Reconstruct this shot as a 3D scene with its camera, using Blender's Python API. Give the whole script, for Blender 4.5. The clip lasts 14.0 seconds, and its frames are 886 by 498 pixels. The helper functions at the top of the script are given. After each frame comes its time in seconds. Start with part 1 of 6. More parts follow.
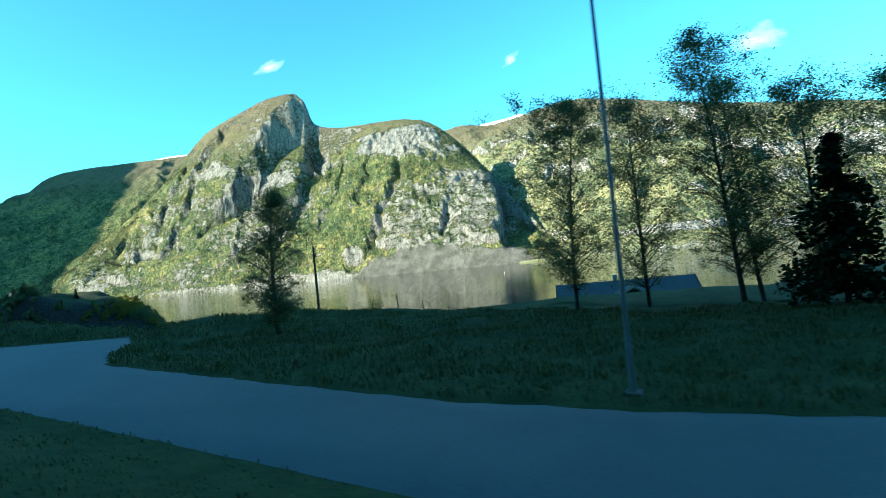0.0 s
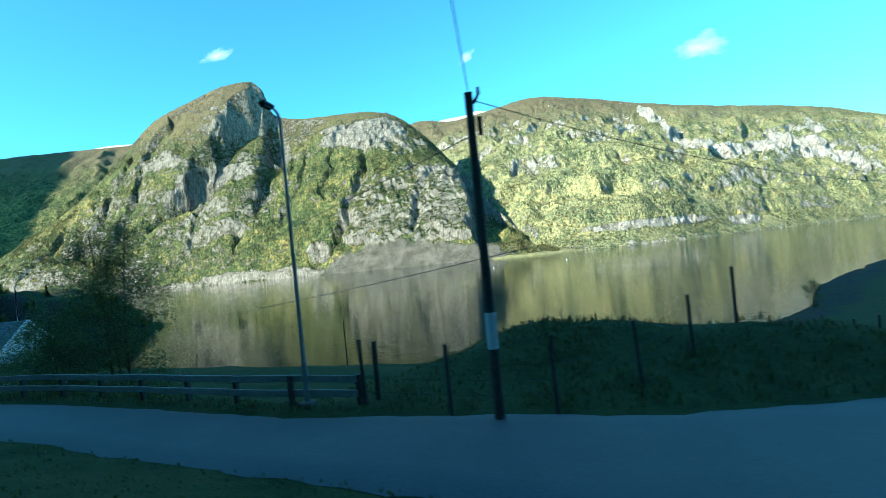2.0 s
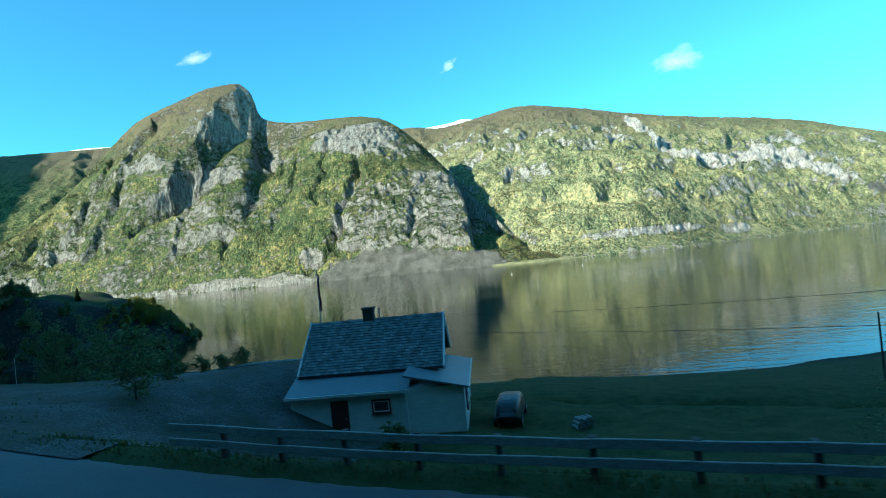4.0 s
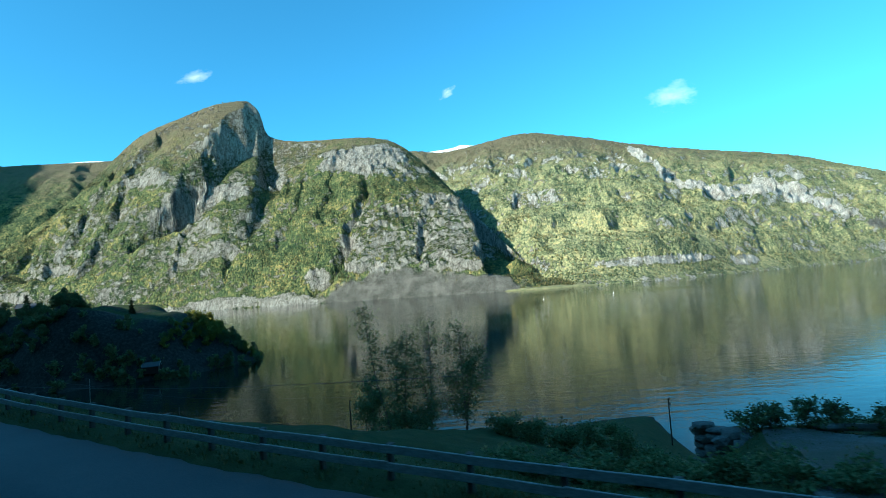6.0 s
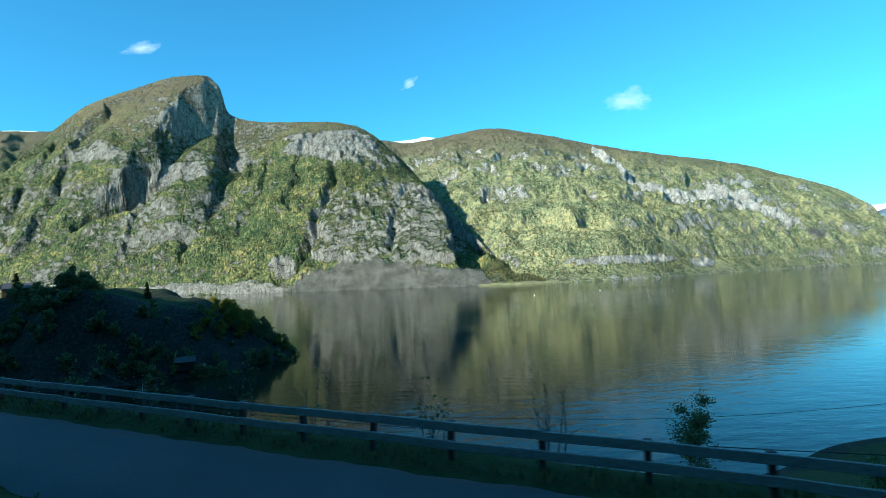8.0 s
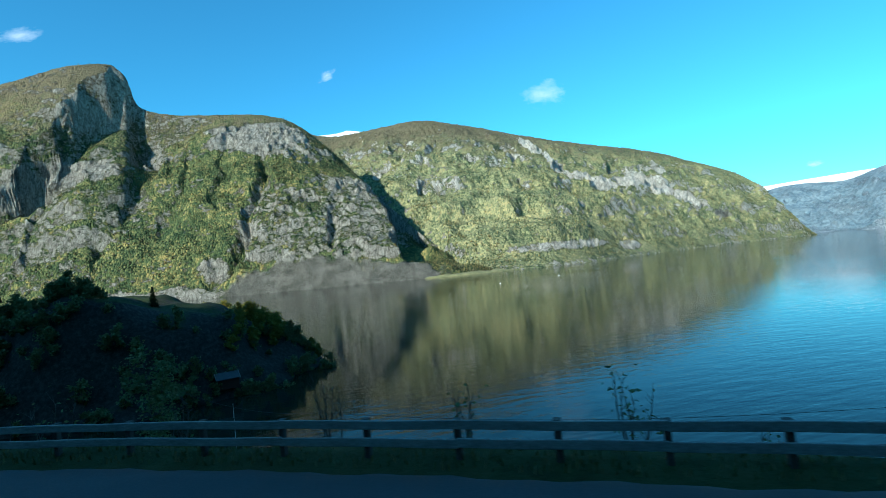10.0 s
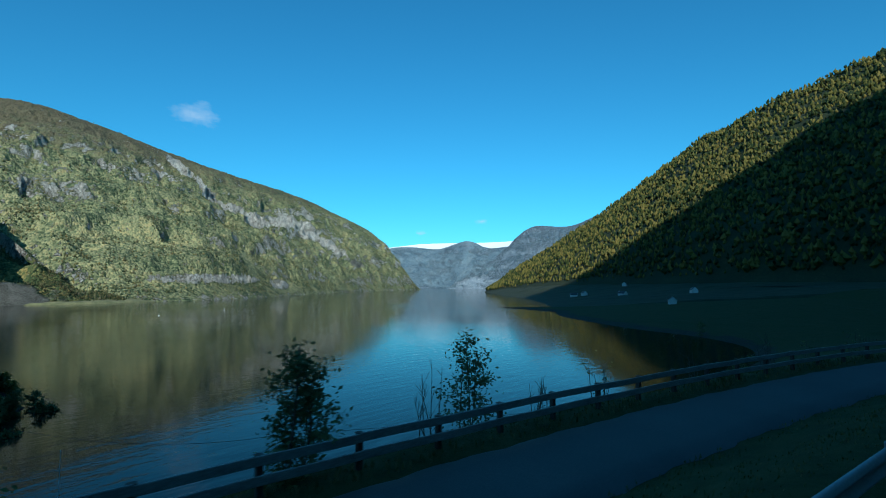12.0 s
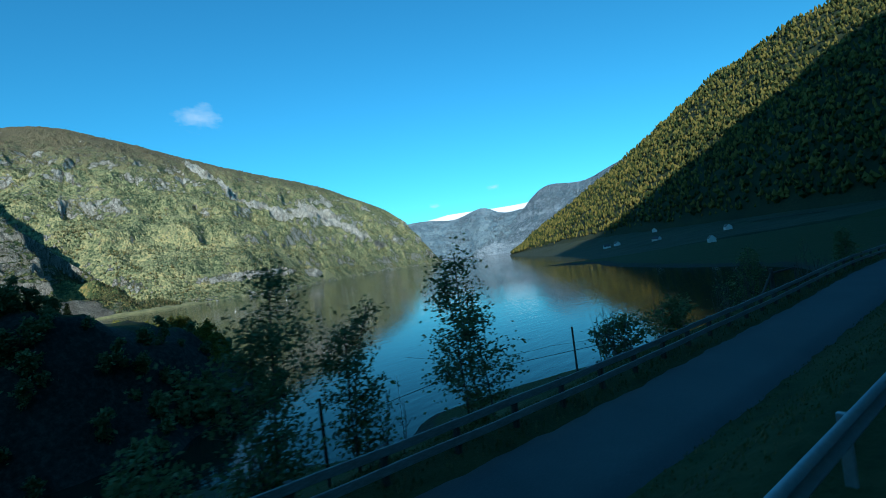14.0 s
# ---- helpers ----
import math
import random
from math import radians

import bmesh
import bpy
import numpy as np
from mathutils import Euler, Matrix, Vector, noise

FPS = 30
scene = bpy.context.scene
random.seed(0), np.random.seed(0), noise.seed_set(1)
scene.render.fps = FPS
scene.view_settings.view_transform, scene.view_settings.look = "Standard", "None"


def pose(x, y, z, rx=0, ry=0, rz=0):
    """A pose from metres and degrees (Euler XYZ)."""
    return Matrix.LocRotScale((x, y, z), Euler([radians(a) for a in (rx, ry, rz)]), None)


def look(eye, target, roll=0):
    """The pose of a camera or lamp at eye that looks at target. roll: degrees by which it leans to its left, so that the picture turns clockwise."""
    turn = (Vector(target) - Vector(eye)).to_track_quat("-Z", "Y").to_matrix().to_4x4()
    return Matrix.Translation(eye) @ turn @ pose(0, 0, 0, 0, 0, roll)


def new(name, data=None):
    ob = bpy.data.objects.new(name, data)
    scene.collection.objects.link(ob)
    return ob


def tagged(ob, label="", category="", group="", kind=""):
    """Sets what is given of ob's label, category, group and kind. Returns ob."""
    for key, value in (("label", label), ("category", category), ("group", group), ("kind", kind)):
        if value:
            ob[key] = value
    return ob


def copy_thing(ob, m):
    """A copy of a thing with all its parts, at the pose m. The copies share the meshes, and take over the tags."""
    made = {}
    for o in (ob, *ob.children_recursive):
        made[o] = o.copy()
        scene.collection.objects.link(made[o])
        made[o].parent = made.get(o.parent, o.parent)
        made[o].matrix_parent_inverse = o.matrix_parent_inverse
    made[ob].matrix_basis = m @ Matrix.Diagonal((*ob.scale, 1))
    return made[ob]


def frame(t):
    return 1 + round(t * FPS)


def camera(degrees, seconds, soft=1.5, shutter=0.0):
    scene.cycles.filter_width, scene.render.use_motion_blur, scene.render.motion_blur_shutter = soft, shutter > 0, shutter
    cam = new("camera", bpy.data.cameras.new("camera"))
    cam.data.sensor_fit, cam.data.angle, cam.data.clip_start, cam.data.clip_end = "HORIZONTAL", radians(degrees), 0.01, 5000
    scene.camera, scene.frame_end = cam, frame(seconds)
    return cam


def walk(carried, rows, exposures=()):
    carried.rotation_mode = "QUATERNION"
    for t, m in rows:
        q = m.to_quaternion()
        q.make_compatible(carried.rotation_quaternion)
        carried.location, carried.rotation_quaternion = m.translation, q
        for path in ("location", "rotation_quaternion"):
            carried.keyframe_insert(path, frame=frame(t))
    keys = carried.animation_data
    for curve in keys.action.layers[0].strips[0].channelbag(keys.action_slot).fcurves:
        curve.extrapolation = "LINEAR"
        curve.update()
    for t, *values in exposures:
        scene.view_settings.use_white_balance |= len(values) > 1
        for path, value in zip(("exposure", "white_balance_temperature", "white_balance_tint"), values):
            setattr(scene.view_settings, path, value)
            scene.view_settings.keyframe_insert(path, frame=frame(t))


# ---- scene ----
import itertools
cam = camera(82.0, 14.0, soft=0.65, shutter=0.10)
PATH = [
    (0, (0.03, -8.59, 23.47), (-1.548, 1.281, 23.646), -5.76),
    (0.5, (-10.67, -4.21, 23.73), (-12.007, 5.695, 23.858), -5.39),
    (1, (-21.36, 0.11, 23.99), (-22.406, 10.055, 24.020), -5.49),
    (1.5, (-32.06, 4.32, 24.26), (-32.879, 14.289, 24.309), -5.19),
    (2, (-42.78, 8.37, 24.54), (-43.409, 18.349, 24.573), -5.70),
    (2.5, (-53.62, 12.18, 24.81), (-54.116, 22.172, 24.874), -5.63),
    (3, (-64.69, 15.70, 25.06), (-65.051, 25.697, 25.176), -5.37),
    (5.3, (-114.95, 34.68, 25.51), (-114.885, 44.675, 25.817), -5.48),
    (5.5, (-119.04, 36.75, 25.53), (-118.976, 46.744, 25.950), -5.11),
    (6, (-129.21, 41.83, 25.64), (-129.095, 51.806, 26.272), -3.97),
    (6.5, (-139.28, 46.83, 25.84), (-139.061, 56.803, 26.555), -3.39),
    (7, (-149.20, 51.90, 26.12), (-148.826, 61.874, 26.767), -2.88),
    (7.5, (-158.94, 57.13, 26.46), (-158.243, 67.087, 26.986), -2.75),
    (8, (-168.47, 62.37, 26.75), (-167.404, 72.299, 27.198), -2.09),
    (8.2, (-172.22, 64.43, 26.82), (-170.973, 74.345, 27.203), -2.44),
    (10.3, (-210.87, 87.84, 26.75), (-208.058, 97.436, 27.024), -4.70),
    (10.5, (-214.53, 89.90, 26.71), (-211.458, 99.415, 27.069), -4.26),
    (11, (-223.67, 94.29, 26.61), (-218.819, 103.005, 27.287), -2.47),
    (11.5, (-232.98, 97.76, 26.52), (-225.892, 104.760, 27.416), 0.30),
    (12, (-242.66, 100.60, 26.47), (-234.554, 106.415, 27.164), -0.14),
    (12.5, (-252.83, 103.08, 26.47), (-244.249, 108.203, 26.889), -1.90),
    (13, (-263.15, 105.44, 26.53), (-254.702, 110.790, 26.746), -3.36),
    (13.5, (-273.27, 107.85, 26.62), (-265.135, 113.667, 26.798), -5.84),
    (14, (-283.24, 110.31, 26.73), (-275.294, 116.383, 26.878), -7.24),
]

walk(cam, [(t, look(eye, target, roll)) for t, eye, target, roll in PATH],
     exposures=[(0.0, 1.55, 6250, 0), (3.0, 1.2, 6050, 0), (6.5, 0.85, 5800, 2), (10.5, 0.45, 5650, 3), (11.0, 0.3, 5600, 3), (11.5, -0.02, 5500, 4), (12.0, -0.3, 5400, 4), (12.5, -0.28, 5400, 4), (13.0, -0.12, 5400, 4), (14.0, -0.05, 5450, 4)])

# ---- sky and sun ----
SUN_DIR = Vector((-0.74, -0.55, 0.40)).normalized()
world = bpy.data.worlds.new("sky")
scene.world = world
world.use_nodes = True
wn = world.node_tree.nodes
wl = world.node_tree.links
sky = wn.new("ShaderNodeTexSky")
sky.sky_type = "NISHITA"
sky.sun_disc = False
sky.sun_elevation = math.asin(SUN_DIR.z)
sky.sun_rotation = math.atan2(SUN_DIR.x, SUN_DIR.y)
sky.air_density, sky.dust_density, sky.ozone_density = 1.0, 0.3, 3.0
deep = wn.new("ShaderNodeMix")
deep.data_type, deep.blend_type = "RGBA", "MULTIPLY"
deep.inputs["Factor"].default_value = 1.0
deep.inputs["B"].default_value = (0.40, 1.06, 1.14, 1)
wl.new(sky.outputs["Color"], deep.inputs["A"])
wl.new(deep.outputs["Result"], wn["Background"].inputs["Color"])
wn["Background"].inputs["Strength"].default_value = 0.13
sun_data = bpy.data.lights.new("sun", "SUN")
sun_data.energy, sun_data.angle, sun_data.color = 5.0, radians(0.53), (1.0, 0.93, 0.80)
sun = new("sun", sun_data)
sun.matrix_world = look((0, 0, 900), Vector((0, 0, 900)) - SUN_DIR)

# ---- helpers of this place ----
rng = np.random.default_rng(7)
_perm = np.random.default_rng(3).permutation(4096)
_grad = np.random.default_rng(4).normal(size=(4096, 3))
_grad /= np.linalg.norm(_grad, axis=1)[:, None]


def gnoise(p):
    """Gradient noise of points (n, 3), about -1 to 1."""
    i = np.floor(p).astype(np.int64)
    f = p - i
    u = f * f * f * (f * (f * 6 - 15) + 10)
    out = 0.0
    for c in itertools.product((0, 1), repeat=3):
        k = i + c
        h = _perm[(_perm[(_perm[k[:, 0] & 4095] + k[:, 1]) & 4095] + k[:, 2]) & 4095]
        w = np.prod(np.where(c, u, 1 - u), axis=1)
        out = out + w * (_grad[h] * (f - c)).sum(1)
    return out * 1.5


def fbm(p, size, octaves=4, ridged=False, gain=0.5):
    """Fractal noise with the largest waves of that size in metres."""
    out, amp, q = 0.0, 1.0, p / size
    for o in range(octaves):
        n = gnoise(q + 17.3 * o)
        out = out + amp * ((0.5 - np.abs(n)) * 1.6 if ridged else n)
        amp, q = amp * gain, q * 2.03
    return out


def smooth(a, b, x):
    t = np.clip((np.asarray(x, float) - a) / (b - a), 0, 1)
    return t * t * (3 - 2 * t)


def mesh_of(name, verts, faces, material=None, shade_smooth=False):
    me = bpy.data.meshes.new(name)
    verts = np.asarray(verts, float)
    faces = np.asarray(faces, np.int32)
    k = faces.shape[1]
    me.vertices.add(len(verts))
    me.vertices.foreach_set("co", verts.ravel())
    me.loops.add(faces.size)
    me.loops.foreach_set("vertex_index", faces.ravel())
    me.polygons.add(len(faces))
    me.polygons.foreach_set("loop_start", np.arange(0, faces.size, k, dtype=np.int32))
    me.polygons.foreach_set("loop_total", np.full(len(faces), k, np.int32))
    me.polygons.foreach_set("use_smooth", np.full(len(faces), shade_smooth))
    me.update(calc_edges=True)
    if material:
        me.materials.append(material)
    return me


def grid_faces(nu, nv):
    a = (np.arange(nu - 1)[:, None] * nv + np.arange(nv - 1)[None]).ravel()
    return np.stack([a, a + nv, a + nv + 1, a + 1], 1)


def float_layer(me, name, values):
    me.attributes.new(name, "FLOAT", "POINT").data.foreach_set("value", np.asarray(values, np.float32))


def part(name, bm, material, parent=None, label=""):
    """Links a bmesh as one mesh object, under a thing or a part if one is given."""
    me = bpy.data.meshes.new(name)
    bm.normal_update()
    bm.to_mesh(me)
    bm.free()
    me.materials.append(material)
    ob = new(name, me)
    ob.parent = parent
    return tagged(ob, label)


def thing(name, m, label, category, group=""):
    ob = new(name)
    ob.empty_display_size = 0.3
    ob.matrix_world = m
    return tagged(ob, label, category, group)


def box(bm, size, at=(0, 0, 0), turn=(0, 0, 0), bevel=0.0):
    m = pose(*at, *turn) @ Matrix.Diagonal((*size, 1))
    got = bmesh.ops.create_cube(bm, size=1.0, matrix=m)
    if bevel:
        edges = list({e for v in got["verts"] for e in v.link_edges})
        bmesh.ops.bevel(bm, geom=edges, offset=bevel, segments=1, affect="EDGES")
    return bm


def rod(bm, a, b, r1, r2=None, n=8):
    a, b = Vector(a), Vector(b)
    m = Matrix.Translation((a + b) / 2) @ (b - a).to_track_quat("Z", "Y").to_matrix().to_4x4()
    bmesh.ops.create_cone(bm, cap_ends=True, segments=n, radius1=r1, radius2=r1 if r2 is None else r2, depth=(b - a).length, matrix=m)
    return bm


def tube(bm, pts, radii, n=6):
    """One closed tube through the points."""
    pts = [Vector(p) for p in pts]
    rings = []
    for k, p in enumerate(pts):
        t = (pts[min(k + 1, len(pts) - 1)] - pts[max(k - 1, 0)]).to_track_quat("Z", "Y").to_matrix()
        rings.append([bm.verts.new(p + t @ Vector((radii[k] * math.cos(2 * math.pi * j / n), radii[k] * math.sin(2 * math.pi * j / n), 0))) for j in range(n)])
    for a, b in zip(rings, rings[1:]):
        for j in range(n):
            bm.faces.new((a[j], a[(j + 1) % n], b[(j + 1) % n], b[j]))
    bm.faces.new(rings[0][::-1])
    bm.faces.new(rings[-1])
    return bm


def spline(points, n):
    """Points of a smooth line through the given ones, evenly spread by their number."""
    p = np.asarray(points, float)
    t = np.linspace(0, len(p) - 1, n)
    i = np.clip(t.astype(int), 0, len(p) - 2)
    f = (t - i)[:, None]
    a, b, c, d = p[np.maximum(i - 1, 0)], p[i], p[i + 1], p[np.minimum(i + 2, len(p) - 1)]
    return 0.5 * (2 * b + (c - a) * f + (2 * a - 5 * b + 4 * c - d) * f**2 + (3 * b - a - 3 * c + d) * f**3)


# ---- materials ----
def material(name):
    m = bpy.data.materials.new(name)
    m.use_nodes = True
    return m, m.node_tree.nodes, m.node_tree.links, m.node_tree.nodes["Principled BSDF"]


def ramp(nodes, stops):
    r = nodes.new("ShaderNodeValToRGB")
    el = r.color_ramp.elements
    for k, (at, col) in enumerate(stops):
        e = el[k] if k < 2 else el.new(at)
        e.position, e.color = at, (*col, 1)
    return r


def noise_node(nodes, links, vec, scale, detail=6.0, rough=0.6):
    n = nodes.new("ShaderNodeTexNoise")
    n.inputs["Scale"].default_value, n.inputs["Detail"].default_value, n.inputs["Roughness"].default_value = scale, detail, rough
    links.new(vec, n.inputs["Vector"])
    return n


def mixed(nodes, links, fac, a, b, blend="MIX"):
    n = nodes.new("ShaderNodeMix")
    n.data_type, n.blend_type = "RGBA", blend
    for sock, v in ((n.inputs["Factor"], fac), (n.inputs["A"], a), (n.inputs["B"], b)):
        if isinstance(v, (int, float)):
            sock.default_value = v
        elif isinstance(v, tuple):
            sock.default_value = (*v, 1)
        else:
            links.new(v, sock)
    return n.outputs["Result"]


def bumped(nodes, links, bsdf, height, strength, distance):
    b = nodes.new("ShaderNodeBump")
    b.inputs["Strength"].default_value, b.inputs["Distance"].default_value = strength, distance
    links.new(height, b.inputs["Height"])
    links.new(b.outputs["Normal"], bsdf.inputs["Normal"])


def surface(name, stops, scale, rough=0.8, fine=8.0, bump=0.3, distance=0.02, metal=0.0, stretch=(1, 1, 1), island=False, patches=None):
    """A material with two scales of mottling in the given colours, and relief."""
    m, n, l, b = material(name)
    tc = n.new("ShaderNodeTexCoord")
    mp = n.new("ShaderNodeMapping")
    mp.inputs["Scale"].default_value = stretch
    l.new(tc.outputs["Object"], mp.inputs["Vector"])
    big = noise_node(n, l, mp.outputs["Vector"], scale)
    small = noise_node(n, l, mp.outputs["Vector"], scale * fine, 4.0)
    mix = n.new("ShaderNodeMath")
    mix.operation = "MULTIPLY_ADD"
    l.new(small.outputs["Fac"], mix.inputs[0])
    mix.inputs[1].default_value = 0.5
    half = n.new("ShaderNodeMath")
    half.operation = "MULTIPLY"
    half.inputs[1].default_value = 0.5
    l.new(big.outputs["Fac"], half.inputs[0])
    l.new(half.outputs[0], mix.inputs[2])
    r = ramp(n, stops)
    l.new(mix.outputs[0], r.inputs["Fac"])
    col = r.outputs["Color"]
    if island:
        g = n.new("ShaderNodeNewGeometry")
        hsv = n.new("ShaderNodeHueSaturation")
        mr = n.new("ShaderNodeMapRange")
        mr.inputs["To Min"].default_value, mr.inputs["To Max"].default_value = 0.6, 1.45
        l.new(g.outputs["Random Per Island"], mr.inputs["Value"])
        l.new(mr.outputs["Result"], hsv.inputs["Value"])
        l.new(col, hsv.inputs["Color"])
        col = hsv.outputs["Color"]
    l.new(col, b.inputs["Base Color"])
    b.inputs["Roughness"].default_value, b.inputs["Metallic"].default_value = rough, metal
    if bump:
        bumped(n, l, b, small.outputs["Fac"], bump, distance)
    return m


def leaf_material(name, colours):
    """Leaves: a colour of its own for each leaf or clump, a little light let through."""
    m, n, l, b = material(name)
    g = n.new("ShaderNodeNewGeometry")
    r = ramp(n, [(k / (len(colours) - 1), c) for k, c in enumerate(colours)])
    l.new(g.outputs["Random Per Island"], r.inputs["Fac"])
    l.new(r.outputs["Color"], b.inputs["Base Color"])
    b.inputs["Roughness"].default_value = 0.75
    b.inputs["Specular IOR Level"].default_value = 0.2
    tr = n.new("ShaderNodeBsdfTranslucent")
    l.new(r.outputs["Color"], tr.inputs["Color"])
    mx = n.new("ShaderNodeMixShader")
    mx.inputs[0].default_value = 0.3
    l.new(b.outputs[0], mx.inputs[1])
    l.new(tr.outputs[0], mx.inputs[2])
    l.new(mx.outputs[0], n["Material Output"].inputs["Surface"])
    return m


def mapped(n, l, vec, scale, turn=(0, 0, 0)):
    mp = n.new("ShaderNodeMapping")
    mp.inputs["Scale"].default_value = scale
    mp.inputs["Rotation"].default_value = turn
    l.new(vec, mp.inputs["Vector"])
    return mp.outputs["Vector"]


def cells(n, l, vec, scale, feature="F1"):
    v = n.new("ShaderNodeTexVoronoi")
    v.feature = feature
    v.inputs["Scale"].default_value = scale
    l.new(vec, v.inputs["Vector"])
    return v


def figured(n, op, l, a, b, c=None):
    """One step of arithmetic on sockets or numbers."""
    m = n.new("ShaderNodeMath")
    m.operation = op
    for sock, v in zip(m.inputs, (a, b, c)):
        if isinstance(v, (int, float)):
            sock.default_value = v
        elif v is not None:
            l.new(v, sock)
    return m.outputs[0]


def ranged(n, l, value, lo, hi, to_lo=0.0, to_hi=1.0):
    m = n.new("ShaderNodeMapRange")
    for key, v in (("From Min", lo), ("From Max", hi), ("To Min", to_lo), ("To Max", to_hi)):
        m.inputs[key].default_value = v
    l.new(value, m.inputs["Value"])
    return m.outputs["Result"]


def mountain_material(name, trees, heath, rock, grain=0.30):
    """Tree crowns of mixed colours, heath higher up, cracked rock where the layer 'rock' says so, scree and snow by their layers."""
    m, n, l, b = material(name)
    vec = n.new("ShaderNodeTexCoord").outputs["Object"]
    stand = noise_node(n, l, vec, 0.011, 5, 0.6).outputs["Fac"]
    patch = noise_node(n, l, vec, 0.05, 6, 0.65).outputs["Fac"]
    fine = noise_node(n, l, vec, 0.6, 4, 0.7).outputs["Fac"]
    # crowns, each with a colour of its own; whole stands lean to green or to yellow
    crown = cells(n, l, mapped(n, l, vec, (1, 1, 0.7)), grain)
    own = n.new("ShaderNodeSeparateColor")
    l.new(crown.outputs["Color"], own.inputs[0])
    tint = figured(n, "MULTIPLY_ADD", l, own.outputs[0], 0.40, figured(n, "MULTIPLY_ADD", l, stand, 0.85, figured(n, "MULTIPLY_ADD", l, patch, 0.95, -0.36)))
    f1 = ramp(n, trees)
    l.new(tint, f1.inputs["Fac"])
    green = f1.outputs["Color"]
    # brown heath and dwarf birch high up and in dry patches
    height = n.new("ShaderNodeSeparateXYZ")
    l.new(vec, height.inputs[0])
    up = ranged(n, l, height.outputs["Z"], 190, 560)
    dry = ranged(n, l, figured(n, "ADD", l, up, figured(n, "MULTIPLY", l, patch, 1.3)), 0.95, 1.35)
    h1 = ramp(n, heath)
    l.new(fine, h1.inputs["Fac"])
    green = mixed(n, l, dry, green, h1.outputs["Color"])
    # rock: long upright streaks and slanting cracks
    wave = noise_node(n, l, vec, 0.05, 4, 0.6)
    bent = n.new("ShaderNodeVectorMath")
    bent.operation = "MULTIPLY_ADD"
    l.new(wave.outputs["Color"], bent.inputs[0])
    bent.inputs[1].default_value = (14, 14, 14)
    l.new(vec, bent.inputs[2])
    streak = noise_node(n, l, mapped(n, l, bent.outputs[0], (1, 1, 0.30), (0, radians(14), 0)), 0.20, 10, 0.86).outputs["Fac"]
    blocks = cells(n, l, mapped(n, l, bent.outputs[0], (1, 1, 0.45), (0, radians(-22), 0)), 0.085, "DISTANCE_TO_EDGE").outputs["Distance"]
    chips = cells(n, l, mapped(n, l, bent.outputs[0], (1, 1, 0.7), (0, radians(30), 0)), 0.26, "DISTANCE_TO_EDGE").outputs["Distance"]
    r1 = ramp(n, rock)
    l.new(streak, r1.inputs["Fac"])
    crack = figured(n, "MULTIPLY", l, ranged(n, l, blocks, 0.0, 0.035, 0.35, 1.0), ranged(n, l, chips, 0.0, 0.05, 0.72, 1.0))
    bare = mixed(n, l, crack, (0.035, 0.036, 0.034), r1.outputs["Color"])
    a = n.new("ShaderNodeAttribute")
    a.attribute_name = "rock"
    ledge = noise_node(n, l, mapped(n, l, vec, (1.0, 1.0, 1.4), (0, radians(20), 0)), 0.10, 8, 0.8).outputs["Fac"]
    edge = figured(n, "ADD", l, figured(n, "MULTIPLY_ADD", l, ledge, 3.2, a.outputs["Fac"]), figured(n, "MULTIPLY", l, patch, 0.5))
    stone = ranged(n, l, edge, 2.25, 2.37)
    col = mixed(n, l, stone, green, bare)
    sc = n.new("ShaderNodeAttribute")
    sc.attribute_name = "scree"
    r2 = ramp(n, [(0.40, (0.10, 0.098, 0.078)), (0.5, (0.20, 0.193, 0.158)), (0.60, (0.32, 0.31, 0.26))])
    l.new(figured(n, "MULTIPLY_ADD", l, patch, 0.5, figured(n, "MULTIPLY", l, fine, 0.5)), r2.inputs["Fac"])
    col = mixed(n, l, sc.outputs["Fac"], col, r2.outputs["Color"])
    sn = n.new("ShaderNodeAttribute")
    sn.attribute_name = "snow"
    col = mixed(n, l, sn.outputs["Fac"], col, (0.85, 0.87, 0.9))
    l.new(col, b.inputs["Base Color"])
    b.inputs["Roughness"].default_value = 0.9
    b.inputs["Specular IOR Level"].default_value = 0.15
    dome = figured(n, "MULTIPLY", l, crown.outputs["Distance"], -0.55)
    broken = figured(n, "MULTIPLY_ADD", l, crack, 0.8, figured(n, "MULTIPLY", l, streak, 2.2))
    relief = n.new("ShaderNodeMix")
    l.new(stone, relief.inputs["Factor"])
    l.new(dome, relief.inputs["A"])
    l.new(broken, relief.inputs["B"])
    stony = mixed(n, l, sc.outputs["Fac"], relief.outputs["Result"], figured(n, "MULTIPLY", l, fine, 2.0))
    bumped(n, l, b, stony, 1.0, 4.5)
    return m


